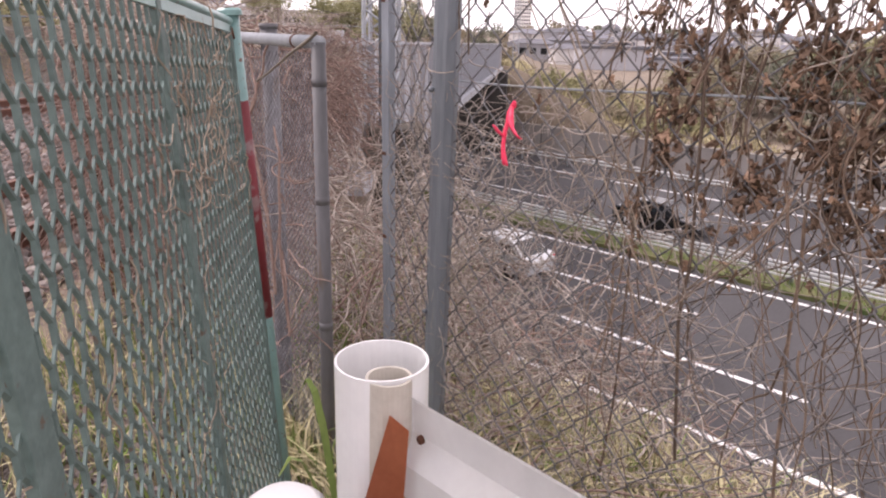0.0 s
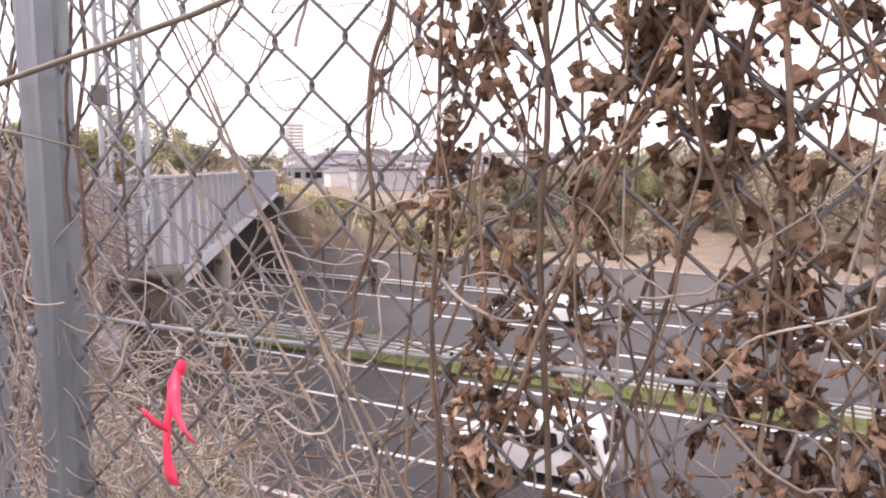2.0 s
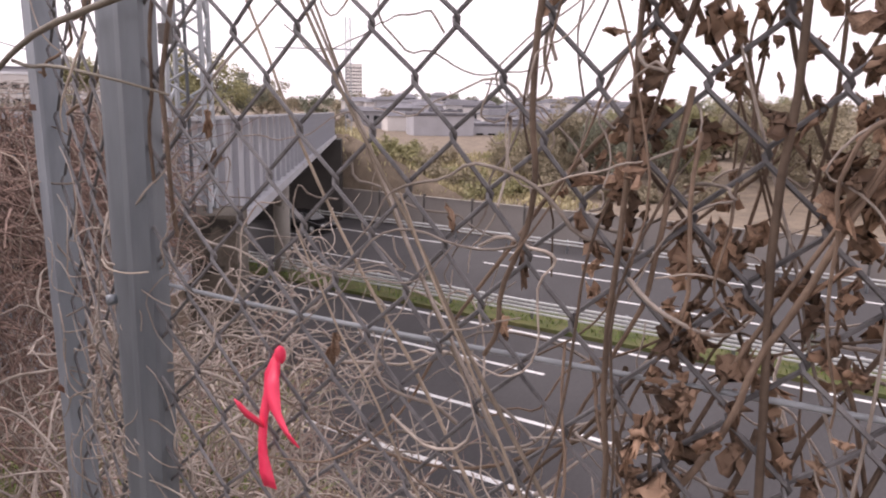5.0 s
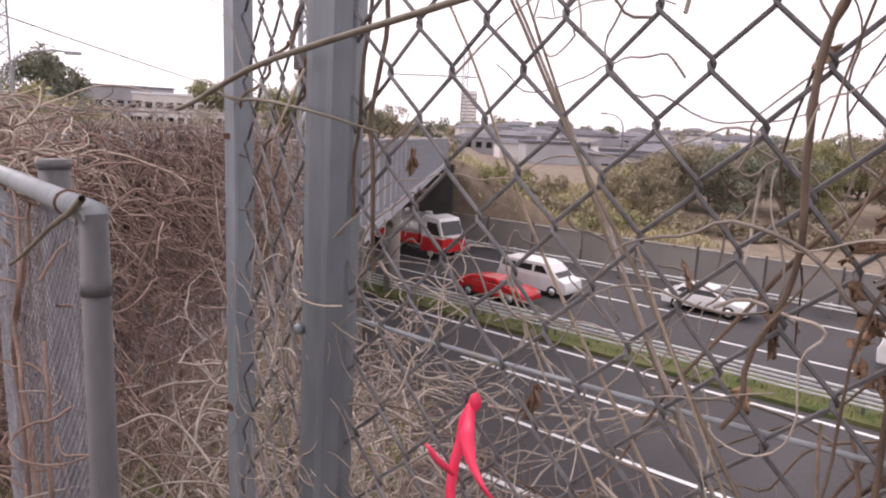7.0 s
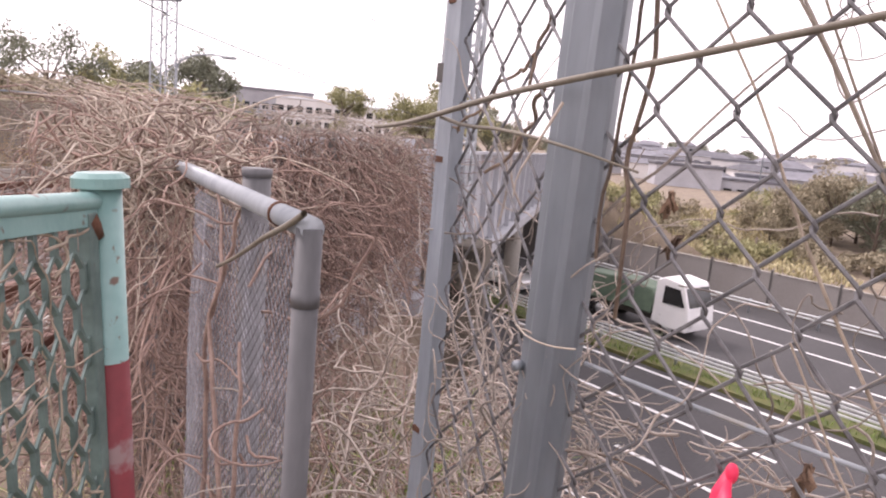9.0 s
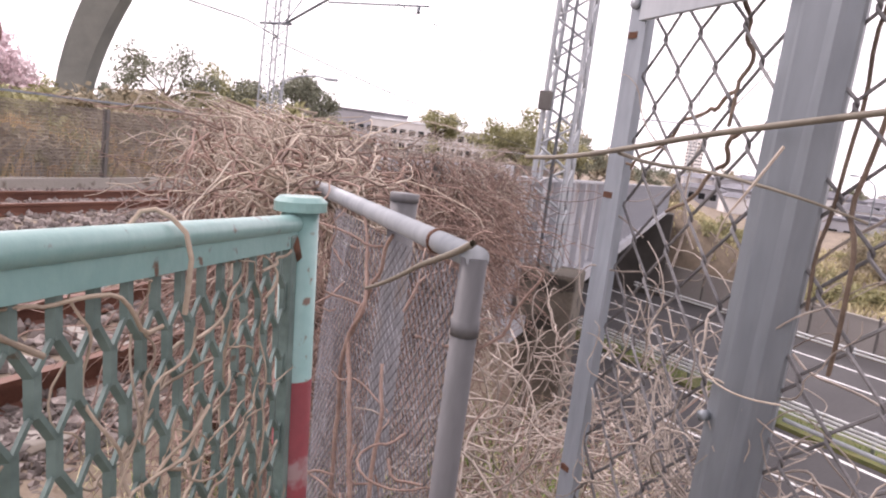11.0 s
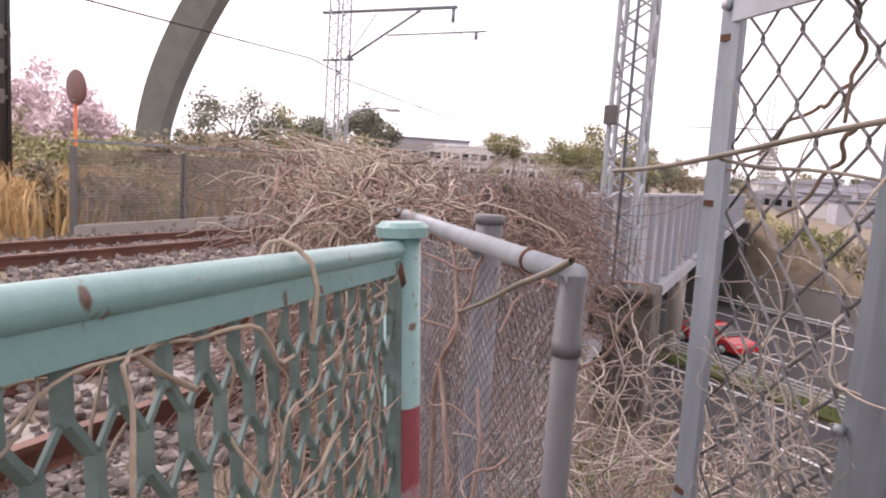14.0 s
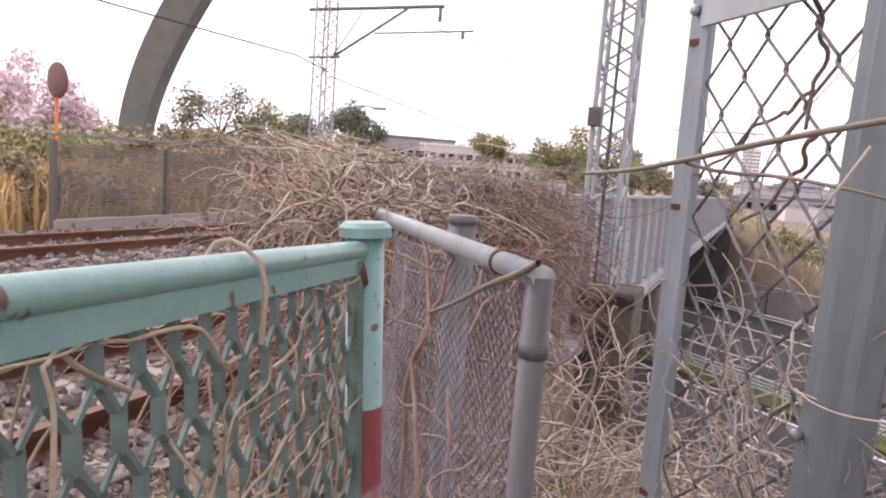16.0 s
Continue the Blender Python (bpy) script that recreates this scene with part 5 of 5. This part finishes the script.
for s0, z0, s1, z1, r in ((0.62, 1.05, 0.38, 1.62, 0.0026), (0.50, 0.5, 0.56, 1.8, 0.0034), (0.30, 0.4, 0.40, 1.8, 0.0034), (0.44, 1.8, 0.2, 1.3, 0.003), (0.66, 0.4, 0.6, 1.75, 0.0026), (0.1, 0.5, 0.2, 1.8, 0.003), (0.70, 0.9, 0.42, 1.5, 0.002), (1.10, 1.75, 1.06, 1.25, 0.003), (1.06, 1.9, 1.09, 1.3, 0.0026),
                          (1.26, 1.66, 1.22, 1.46, 0.0031), (1.22, 1.46, 1.30, 1.36, 0.003), (1.24, 1.5, 1.4, 1.41, 0.0025), (0.68, 1.6, 0.72, 1.2, 0.0028), (0.33, 1.6, 0.5, 1.05, 0.0026), (0.24, 1.1, 0.12, 1.6, 0.003)):
    P.append(np.array(wander(fp(s0, z0, 0.012), fp(s1, z1, -0.012), 14, 0.0, 0.006)))
    R.append((r, r * 0.7))
P, P2 = [flatten(p) for p in P], [flatten(p) for p in P2]
stems("stem_tangle", P, R, BROWNVINE, dv, 5)["kind"] = "stuff"
stems("tendril_tangle", P2, R2, TWIG, dv)["kind"] = "stuff"
P, R = [], []
for _ in range(420):
    s = rng.uniform(0.5, 1.4)
    z = rng.uniform(0.3, 1.18) if s < 1.1 else rng.uniform(0.3, 1.35)
    P.append(walkpath(fp(s, z, rng.uniform(0.01, 0.09)), (-DX * rng.normal(0, 1), -DY * rng.normal(0, 1), rng.normal(0.2, 0.8)), 10, rng.uniform(0.016, 0.04), 0.36, 0.0))
    R.append((rng.uniform(0.0009, 0.0021), 0.0006))
P = [flatten(p, -0.02, 0.12) for p in P]
LP, LR = [], []
for k in range(26):            # long straight stalks leaning in the mesh
    s0, z0 = rng.uniform(-0.2, 0.62), rng.uniform(0.7, 1.1)
    lean = rng.choice([-0.75, -0.4, -0.15, 0.12, 0.35, 0.6]) + rng.normal(0, 0.08)
    ln = rng.uniform(0.45, 0.95)
    LP.append(np.array(wander(fp(s0, z0, rng.normal(0.0, 0.012)), fp(s0 + lean * ln, z0 + ln, rng.normal(0.0, 0.012)), 12, 0.0, 0.004)))
    LR.append((rng.uniform(0.0011, 0.0022), 0.0009))
for p, r in zip(LP, LR):
    stems("stalk", [p], [r], DULLSTRAW if rng.random() < 0.55 else TWIG, dv, 6)
stems("twig_tangle", P, R, TWIG, dv)["kind"] = "stuff"


def leaf_mesh(seed):
    q = np.random.default_rng(seed)
    n = 12
    V, F = [], []
    curl, fold = q.uniform(3.0, 6.2), q.uniform(1.4, 2.6)
    ph = q.uniform(0, 6.28, 4)
    for i in range(n):
        t = i / (n - 1)
        w = 0.46 * math.sin(math.pi * min(1, t * 0.92 + 0.06)) ** 0.7 * (1 + 0.38 * math.sin(t * 17 + ph[0]))
        for j in range(7):
            a = (j / 3 - 1)
            ang = curl * (t - 0.3)
            x = a * w * math.cos(fold * abs(a))
            bulge = -abs(a) * w * math.sin(fold * abs(a)) + 0.2 * math.sin(13 * t + 6 * a + ph[1]) + 0.14 * math.sin(5 * a * a + 19 * t + ph[2])
            y, z = math.sin(ang) / curl, -(1 - math.cos(ang)) / curl
            V.append((x + 0.05 * math.sin(11 * t + ph[3]), y - math.sin(ang) * bulge * 0.8, z + math.cos(ang) * bulge))
    for i in range(n - 1):
        for j in range(6):
            F.append((i * 7 + j, i * 7 + j + 1, i * 7 + 8 + j, i * 7 + 7 + j))
    me = bpy.data.meshes.new("leaf")
    me.from_pydata(V, [], F)
    me.materials.append(DEADLEAF)
    me.polygons.foreach_set("use_smooth", [True] * len(me.polygons))
    return me


LEAVES = [leaf_mesh(k) for k in range(9)]
leaf_spots = []


def hang_leaf(s, z, out, size):
    m = Matrix.Translation(fp(s, z, out)) @ pose(0, 0, 0, 0, 0, rng.uniform(0, 360)) @ pose(0, 0, 0, -80 + rng.normal(0, 36), rng.normal(0, 34), 0) @ Matrix.Diagonal((size * rng.uniform(0.45, 1.1), size * rng.uniform(0.9, 1.8), size * rng.uniform(0.8, 1.5), 1))
    leaf_spots.append((size, m @ Matrix.Scale(1.02, 4), int(rng.integers(9))))


for _ in range(150):
    s = rng.uniform(-0.3, 0.66)
    z = rng.normal(1.36, 0.2)
    hang_leaf(s, z, rng.normal(0.012, 0.02), rng.uniform(0.009, 0.019))
for _ in range(90):            # strings of shrivelled leaves along hanging stems
    cs, cz = rng.choice([0.61, 0.58, 0.5, 0.44, 0.37, 0.3, 0.22, 0.12, 0.0, -0.12]) + rng.normal(0, 0.018), rng.uniform(1.05, 1.62)
    dr = rng.normal(0, 0.15)
    for k in range(int(rng.integers(7, 15))):
        hang_leaf(cs + dr * k * 0.02 + rng.normal(0, 0.008), cz - k * 0.015 + rng.normal(0, 0.006), rng.normal(0.006, 0.014), rng.uniform(0.009, 0.022))
for cs, cz in ((0.60, 1.40), (0.55, 1.27), (0.59, 1.14), (0.47, 1.45), (0.40, 1.38), (0.36, 1.25), (0.30, 1.42), (0.50, 1.34), (0.25, 1.30), (0.33, 1.12), (0.43, 1.08), (0.15, 1.35), (0.2, 1.2)):
    for _ in range(8):
        hang_leaf(cs + rng.normal(0, 0.014), cz + rng.normal(0, 0.03), rng.normal(0.0, 0.014), rng.uniform(0.014, 0.028))
for _ in range(78):            # heavy clumps of curled leaves deeper along the fence
    cs, cz = rng.uniform(-0.05, 0.47), rng.uniform(1.0, 1.75)
    for k in range(9):
        hang_leaf(cs + rng.normal(0, 0.016), cz + rng.normal(0, 0.035), rng.normal(0.012, 0.012), rng.uniform(0.012, 0.025))
for s, z, k in ((0.88, 1.168, 0.024), (0.76, 1.30, 0.02), (0.70, 1.28, 0.024), (0.72, 1.22, 0.02), (1.03, 1.36, 0.02), (1.02, 1.33, 0.022), (0.69, 1.45, 0.016)):
    hang_leaf(s, z, 0.006, k)

leaf_spots.sort(key=lambda q: -q[0])
for _, m, k in leaf_spots[:290]:
    lo_ = new("leaf", LEAVES[k])
    lo_.parent = dv
    lo_.matrix_basis = m
V, F = [], []
for _, m, k in leaf_spots[290:]:
    b = len(V)
    V += [tuple(m @ v.co) for v in LEAVES[k].vertices]
    F += [tuple(i + b for i in p.vertices) for p in LEAVES[k].polygons]
put("small_leaf_mass", V, F, DEADLEAF_SMALL, dv, smooth=True)["kind"] = "stuff"

# long cane in front of the fence
cn = thing("cane", "long bare greenish-brown cane leaning across the fence", "branch")
ctl = [(1.72, 1.40, -0.01), (1.6, 1.404, -0.03), (1.48, 1.412, -0.045), (1.33, 1.428, -0.06), (1.20, 1.447, -0.06), (1.08, 1.466, -0.05), (0.95, 1.488, -0.045), (0.82, 1.512, -0.04), (0.66, 1.56, -0.03), (0.45, 1.66, -0.02)]
stems("main_stem", [np.array([fp(*c) for c in ctl])], [(0.0036, 0.0027)], CANE, cn, 8)
ctl = [(1.37, 1.421, -0.05), (1.30, 1.412, -0.05), (1.20, 1.412, -0.055), (1.10, 1.40, -0.05), (1.05, 1.385, -0.02)]
stems("side_shoot", [np.array([fp(*c) for c in ctl])], [(0.0026, 0.0012)], CANE, cn, 6)
ctl = [(1.115, 1.44, -0.055), (1.135, 1.40, -0.062), (1.155, 1.37, -0.064), (1.163, 1.348, -0.06)]
stems("pale_shoot", [np.array([fp(*c) for c in ctl])], [(0.0015, 0.0006)], STRAW, cn, 6)

# grass
gr = []
while len(gr) < 21000:
    o, s = 0.8 + abs(rng.normal(0, 1.1)), rng.uniform(-1.8, 4.0)
    x, y, _ = rd(o, s)
    if x < -2.0 or (o < 1.0 and x < -0.45):
        continue
    gr.append((x, y, ground_z(x, y) - 0.02))
hh = rng.uniform(0.12, 0.4, len(gr))
blades(gr[:13500], hh[:13500], 0.0046, 0.6, "dry_grass", DRYGRASS, "long dry yellow grass on the bank under the fence", "grass")
blades(gr[13500:], hh[13500:] * 0.85, 0.0036, 0.6, "green_grass", GREENGRASS, "fresh green grass among dry stalks", "grass")
gl = []
while len(gl) < 2600:
    x, y = rng.uniform(-2.0, -0.72), rng.uniform(-0.5, 3.4)
    if x > -1.0 and rng.random() < 0.3:
        continue
    gl.append((x, y, -0.25))
blades(gl[:1300], rng.uniform(0.15, 0.5, 1300), 0.004, 0.5, "weeds", GREENGRASS, "green weeds along the foot of the railing", "weeds")
blades(gl[1300:], rng.uniform(0.2, 0.7, 1300), 0.003, 0.6, "dry_weeds", DRYGRASS, "dry stalks along the foot of the railing", "weeds")
lower = [rd(rng.uniform(3, 12.3), rng.uniform(-8, 16)) for _ in range(7000)]
lower = [(x, y, ground_z(x, y) - 0.03) for x, y, _ in lower]
lower = [q for q in lower if q[0] > -1.8]
blades(lower, rng.uniform(0.15, 0.45, len(lower)), 0.012, 0.6, "slope_grass", DRYGRASS, "dry grass on the lower slope", "grass")
gi = []
while len(gi) < 900:
    x, y = rng.uniform(-1.1, -0.3), rng.uniform(2.0, 4.2)
    if (x - GX) * GDY - (y - GY) * GDX > 0.08:
        gi.append((x, y, -0.15 - 0.1 * (y - 2)))
blades(gi[:380], rng.uniform(0.3, 0.75, 380), 0.005, 0.45, "green_shoots", GREENGRASS, "fresh green shoots among dry branches", "grass")
blades(gi[680:], rng.uniform(0.3, 0.7, 220), 0.004, 0.5, "dry_shoots", DRYGRASS, "dry yellow stalks among bare branches", "grass")
# broad leaves beside the white post
bl = thing("broad_leaf_weed", "green broad-bladed weed beside the white post", "weed", Matrix.Translation((-0.3, 1.12, 0.0)))
for a, ln, hgt in ((0.2, 0.16, 0.62), (2.6, 0.12, 0.66), (4.0, 0.14, 0.58), (5.2, 0.15, 0.6)):
    V, F = [], []
    for i in range(7):
        t = i / 6
        w = 0.009 * math.sin(math.pi * (0.1 + 0.85 * t))
        r = ln * t
        z = hgt * (0.3 + 0.7 * math.sin(min(1.5, 1.9 * t))) if t < 1 else hgt * 0.95
        V += [(math.cos(a) * r - math.sin(a) * w, math.sin(a) * r + math.cos(a) * w, z), (math.cos(a) * r + math.sin(a) * w, math.sin(a) * r - math.cos(a) * w, z)]
    F = [(2 * i, 2 * i + 1, 2 * i + 3, 2 * i + 2) for i in range(6)]
    put("leaf_blade", V, F, GREENGRASS, bl)


# ---- vehicles; local x is the way they drive, the base on the road ----
def wheel(parent, x, y, r, w=0.2):
    e = rod("wheel", (x, y - w / 2, r), (x, y + w / 2, r), r, RUBBER, parent, seg=18)
    rod("rim", (x, y - w / 2 - 0.006, r), (x, y + w / 2 + 0.006, r), r * 0.6, CAR_SILVER, e, seg=14)


def shell(name, profile, width, material, parent, tuck=0.0, bevel=0.04, label="", z_tuck=0.9):
    """A body from its side outline (x, z), narrowed above z_tuck."""
    bm = bmesh.new()
    top = max(z for _, z in profile)
    sides = []
    for sg in (-1, 1):
        row = []
        for x, z in profile:
            k = max(0.0, (z - z_tuck) / (top - z_tuck + 1e-6))
            row.append(bm.verts.new((x, sg * (width / 2 - tuck * k), z)))
        sides.append(row)
    n = len(profile)
    bm.faces.new(sides[0])
    bm.faces.new(list(reversed(sides[1])))
    for i in range(n):
        bm.faces.new((sides[0][i], sides[1][i], sides[1][(i + 1) % n], sides[0][(i + 1) % n]))
    bmesh.ops.recalc_face_normals(bm, faces=bm.faces)
    if bevel:
        bmesh.ops.bevel(bm, geom=bm.edges[:], offset=bevel, segments=2, affect="EDGES", profile=0.5)
    return part(name, bm, material, parent, label)


def lights(e, L, w, z):
    for sg in (-1, 1):
        box("headlight", L - 0.06, L + 0.015, sg * (w / 2 - 0.22) - 0.14, sg * (w / 2 - 0.22) + 0.14, z, z + 0.13, CAR_SILVER, e, bevel=0.02)
        box("tail_light", -L - 0.015, -L + 0.05, sg * (w / 2 - 0.14) - 0.08, sg * (w / 2 - 0.14) + 0.08, z + 0.08, z + 0.3, CAR_RED, e, bevel=0.02)


def saloon(paint, label, h=1.42):
    e = thing("car", label, "car")
    shell("body", [(-2.2, 0.28), (-2.25, 0.75), (-2.1, 0.95), (-0.9, 0.98), (1.0, 0.92), (2.0, 0.74), (2.22, 0.55), (2.2, 0.26)], 1.75, paint, e, 0.05, 0.07)
    shell("cabin", [(-1.85, 0.92), (-1.25, h - 0.06), (-0.6, h), (0.25, h - 0.02), (1.15, 0.9)], 1.62, paint, e, 0.2, 0.05)
    shell("window_glass", [(-1.5, 0.97), (-1.12, h - 0.12), (-0.55, h - 0.07), (0.2, h - 0.09), (0.8, 0.97)], 1.66, GLASSY, e, 0.2, 0.0)
    shell("windscreen", [(0.42, h - 0.1), (0.5, h - 0.08), (1.22, 0.92), (1.12, 0.9)], 1.36, GLASSY, e, 0.08, 0.0)
    shell("rear_window", [(-1.34, h - 0.1), (-1.28, h - 0.06), (-1.85, 0.97), (-1.93, 0.95)], 1.3, GLASSY, e, 0.08, 0.0)
    lights(e, 2.2, 1.75, 0.55)
    for x in (-1.35, 1.35):
        for y in (-0.78, 0.78):
            wheel(e, x, y, 0.32)
    return e


def minivan(paint, label, h=1.85):
    e = thing("car", label, "car")
    shell("body", [(-2.25, 0.3), (-2.3, 0.9), (-2.2, 1.1), (-2.1, h - 0.08), (-1.9, h), (0.55, h), (1.0, h - 0.1), (1.75, 1.1), (2.25, 0.92), (2.33, 0.55), (2.28, 0.28)], 1.76, paint, e, 0.12, 0.06, z_tuck=1.0)
    for xa, xb in ((-2.0, -1.05), (-0.95, 0.05), (0.15, 1.25)):
        shell("side_window", [(xa, 1.08), (xa + 0.08, h - 0.2), (min(xb, 0.75), h - 0.2), (xb, 1.08)], 1.74, GLASSY, e, 0.06, 0.0, z_tuck=1.0)
    shell("windscreen", [(0.92, h - 0.17), (1.0, h - 0.13), (1.75, 1.12), (1.68, 1.08)], 1.5, GLASSY, e, 0.05, 0.0)
    shell("rear_window", [(-2.23, 1.12), (-2.18, h - 0.2), (-2.1, h - 0.2), (-2.1, 1.12)], 1.45, GLASSY, e, 0.05, 0.0)
    lights(e, 2.26, 1.76, 0.65)
    for x in (-1.4, 1.45):
        for y in (-0.78, 0.78):
            wheel(e, x, y, 0.33)
    return e


def truck(label, cargo, cargo_mat, length=9.5, cab=CAR_WHITE, base=GIRDER):
    e = thing("truck", label, "truck")
    L = length / 2
    shell("cab", [(L - 2.0, 0.7), (L - 2.0, 2.75), (L - 1.6, 2.95), (L - 0.5, 2.8), (L - 0.08, 1.7), (L, 0.9), (L - 0.05, 0.5), (L - 1.2, 0.5)], 2.4, cab, e, 0.12, 0.07)
    shell("windscreen", [(L - 0.5, 2.62), (L - 0.42, 2.6), (L - 0.06, 1.72), (L - 0.14, 1.7)], 2.1, GLASSY, e, 0.04, 0.0)
    shell("side_window", [(L - 1.5, 1.7), (L - 1.5, 2.55), (L - 0.65, 2.5), (L - 0.3, 1.7)], 2.38, GLASSY, e, 0.08, 0.0, z_tuck=1.6)
    box("chassis", -L, L - 0.4, -0.5, 0.5, 0.55, 0.95, GIRDER, e, bevel=0.03)
    if cargo == "box":
        box("cargo_box", -L, L - 2.15, -1.22, 1.22, 1.0, 3.35, cargo_mat, e, bevel=0.06)
        box("roof_panel", -L - 0.02, L - 2.13, -1.24, 1.24, 3.34, 3.44, CAR_WHITE, e, bevel=0.03)
        for i in range(5):
            for sg in (-1, 1):
                box("lashing_rib", -L + 0.7 + i * 1.5, -L + 0.78 + i * 1.5, sg * 1.235 - 0.02, sg * 1.235 + 0.02, 1.05, 3.3, cargo_mat, e)
    elif cargo == "tank":
        bm = bmesh.new()
        bm_cyl(bm, (-L + 0.1, 0, 1.95), (L - 2.3, 0, 1.95), 1.0, None, 28)
        for v in bm.verts:
            v.co.y *= 1.16
        part("tank", bm, CAR_SILVER, e, smooth=False)
        box("tank_skirt", -L + 0.1, L - 2.25, -1.2, 1.2, 0.9, 1.62, CAR_RED, e, "red painted skirt", bevel=0.05)
        box("cab_skirt", L - 1.98, L + 0.01, -1.215, 1.215, 0.55, 1.5, CAR_RED, e, "red painted lower cab", bevel=0.05)
        for i in range(3):
            rod("hatch", (-L + 1.2 + i * 2.2, 0, 2.93), (-L + 1.2 + i * 2.2, 0, 3.08), 0.28, CAR_SILVER, e, seg=14)
    else:
        shell("tarpaulin", [(-L, 0.95), (-L, 1.9), (-L + 0.6, 2.2), (0, 2.35), (L - 2.4, 2.15), (L - 2.15, 1.9), (L - 2.15, 0.95)], 2.2, cargo_mat, e, 0.35, 0.08)
    for sg in (-1, 1):
        box("headlight", L - 0.06, L + 0.02, sg * 0.9 - 0.16, sg * 0.9 + 0.16, 0.72, 0.9, CAR_SILVER, e, bevel=0.02)
        box("tail_light", -L - 0.02, -L + 0.04, sg * 0.95 - 0.15, sg * 0.95 + 0.15, 0.75, 0.9, CAR_RED, e, bevel=0.02)
    for x in (L - 1.1, -L + 1.2, -L + 2.3):
        for y in (-0.98, 0.98):
            wheel(e, x, y, 0.46, 0.3)
    return e


FAR1, FAR2, FAR3 = 37.4, 34.2, 31.0          # far lanes, driving towards the camera's right
NEAR1, NEAR2, NEAR3 = 16.6, 20.2, 23.8       # near lanes, driving away
TRAFFIC = []


def drive(ob, o, s, t, speed):
    """Where the vehicle is at one moment, and its speed along the motorway."""
    TRAFFIC.append((ob, o, s, t, speed))


drive(truck("long truck with a blue tarpaulin box and white cab", "box", CAR_BLUE, 9.8), FAR2, 14.7, 6.2, -25.5)
drive(saloon(CAR_BLACK, "black saloon car on the motorway"), FAR1, 14.8, 5.8, -24)
drive(minivan(CAR_WHITE, "white minivan on the motorway"), FAR2, 21.5, 7.0, -24)
drive(saloon(CAR_WHITE, "white estate car on the motorway"), FAR1, 13.0, 7.0, -24)
drive(minivan(CAR_WHITE, "white minivan on the motorway", 1.7), FAR2, 7.4, 6.8, -25)
drive(saloon(CAR_RED, "low bright red sports car on the motorway", 1.22), FAR3, 22.0, 7.0, -25)
drive(truck("tanker truck with a silver tank and red skirt", "tank", CAR_SILVER, 8.0), FAR1, 15.4, 8.0, -19)
drive(minivan(CAR_WHITE, "white hatchback minivan driving away", 1.7), NEAR2, 5.0, 7.2, 28)
drive(truck("small truck with a green tarpaulin load", "tarp", CAR_GREEN, 7.5), 32.0, 9.6, 9.5, -24)
drive(saloon(CAR_BLACK, "glossy black saloon car driving away"), 22.4, 10.8, 9.5, 26)
drive(saloon(CAR_SILVER, "silver saloon car on the motorway"), FAR3, 18.4, 9.5, -24)
drive(saloon(CAR_BLACK, "dark grey car on the motorway"), FAR3, 15.4, 0.0, -26)
drive(saloon(CAR_SILVER, "silver car driving away on the motorway"), 20.8, 17.1, 0.0, 27)
drive(saloon(CAR_WHITE, "white car on the motorway"), FAR3, 22.8, 0.5, -26)
drive(saloon(CAR_WHITE, "white car on the far lane"), FAR1, 16.5, 1.8, -24)
drive(minivan(CAR_WHITE, "white minivan driving away", 1.7), 19.4, 6.8, 2.0, 25)
drive(minivan(CAR_WHITE, "white van driving away past the bank"), NEAR3, 18.0, 12.5, 26)
drive(truck("small white box truck driving away", "box", CAR_WHITE, 5.6), 21.2, 14.2, 13.1, 26)
drive(saloon(CAR_RED, "red car on the far lane"), FAR3, 22.0, 14.2, -25)
drive(truck("truck with a pale roof and dark load", "box", CAR_BLUE, 10.0), FAR1, 27.2, 15.0, -22)


def motions():
    """Each vehicle drives at an even pace in its lane through the whole clip."""
    for ob, o, s, t0, v in TRAFFIC:
        turn = pose(0, 0, 0) if v < 0 else pose(0, 0, 0, 0, 0, 180)
        rows = []
        for t in (0.0, 8.0, 16.0):
            rows.append((t, RP @ Matrix.Translation((-(s + v * (t - t0)), o, ROAD_Z + 0.008)) @ turn))
        walk(ob, rows)
        for curve in ob.animation_data.action.layers[0].strips[0].channelbag(ob.animation_data.action_slot).fcurves:
            for key in curve.keyframe_points:
                key.interpolation = "LINEAR"


motions()
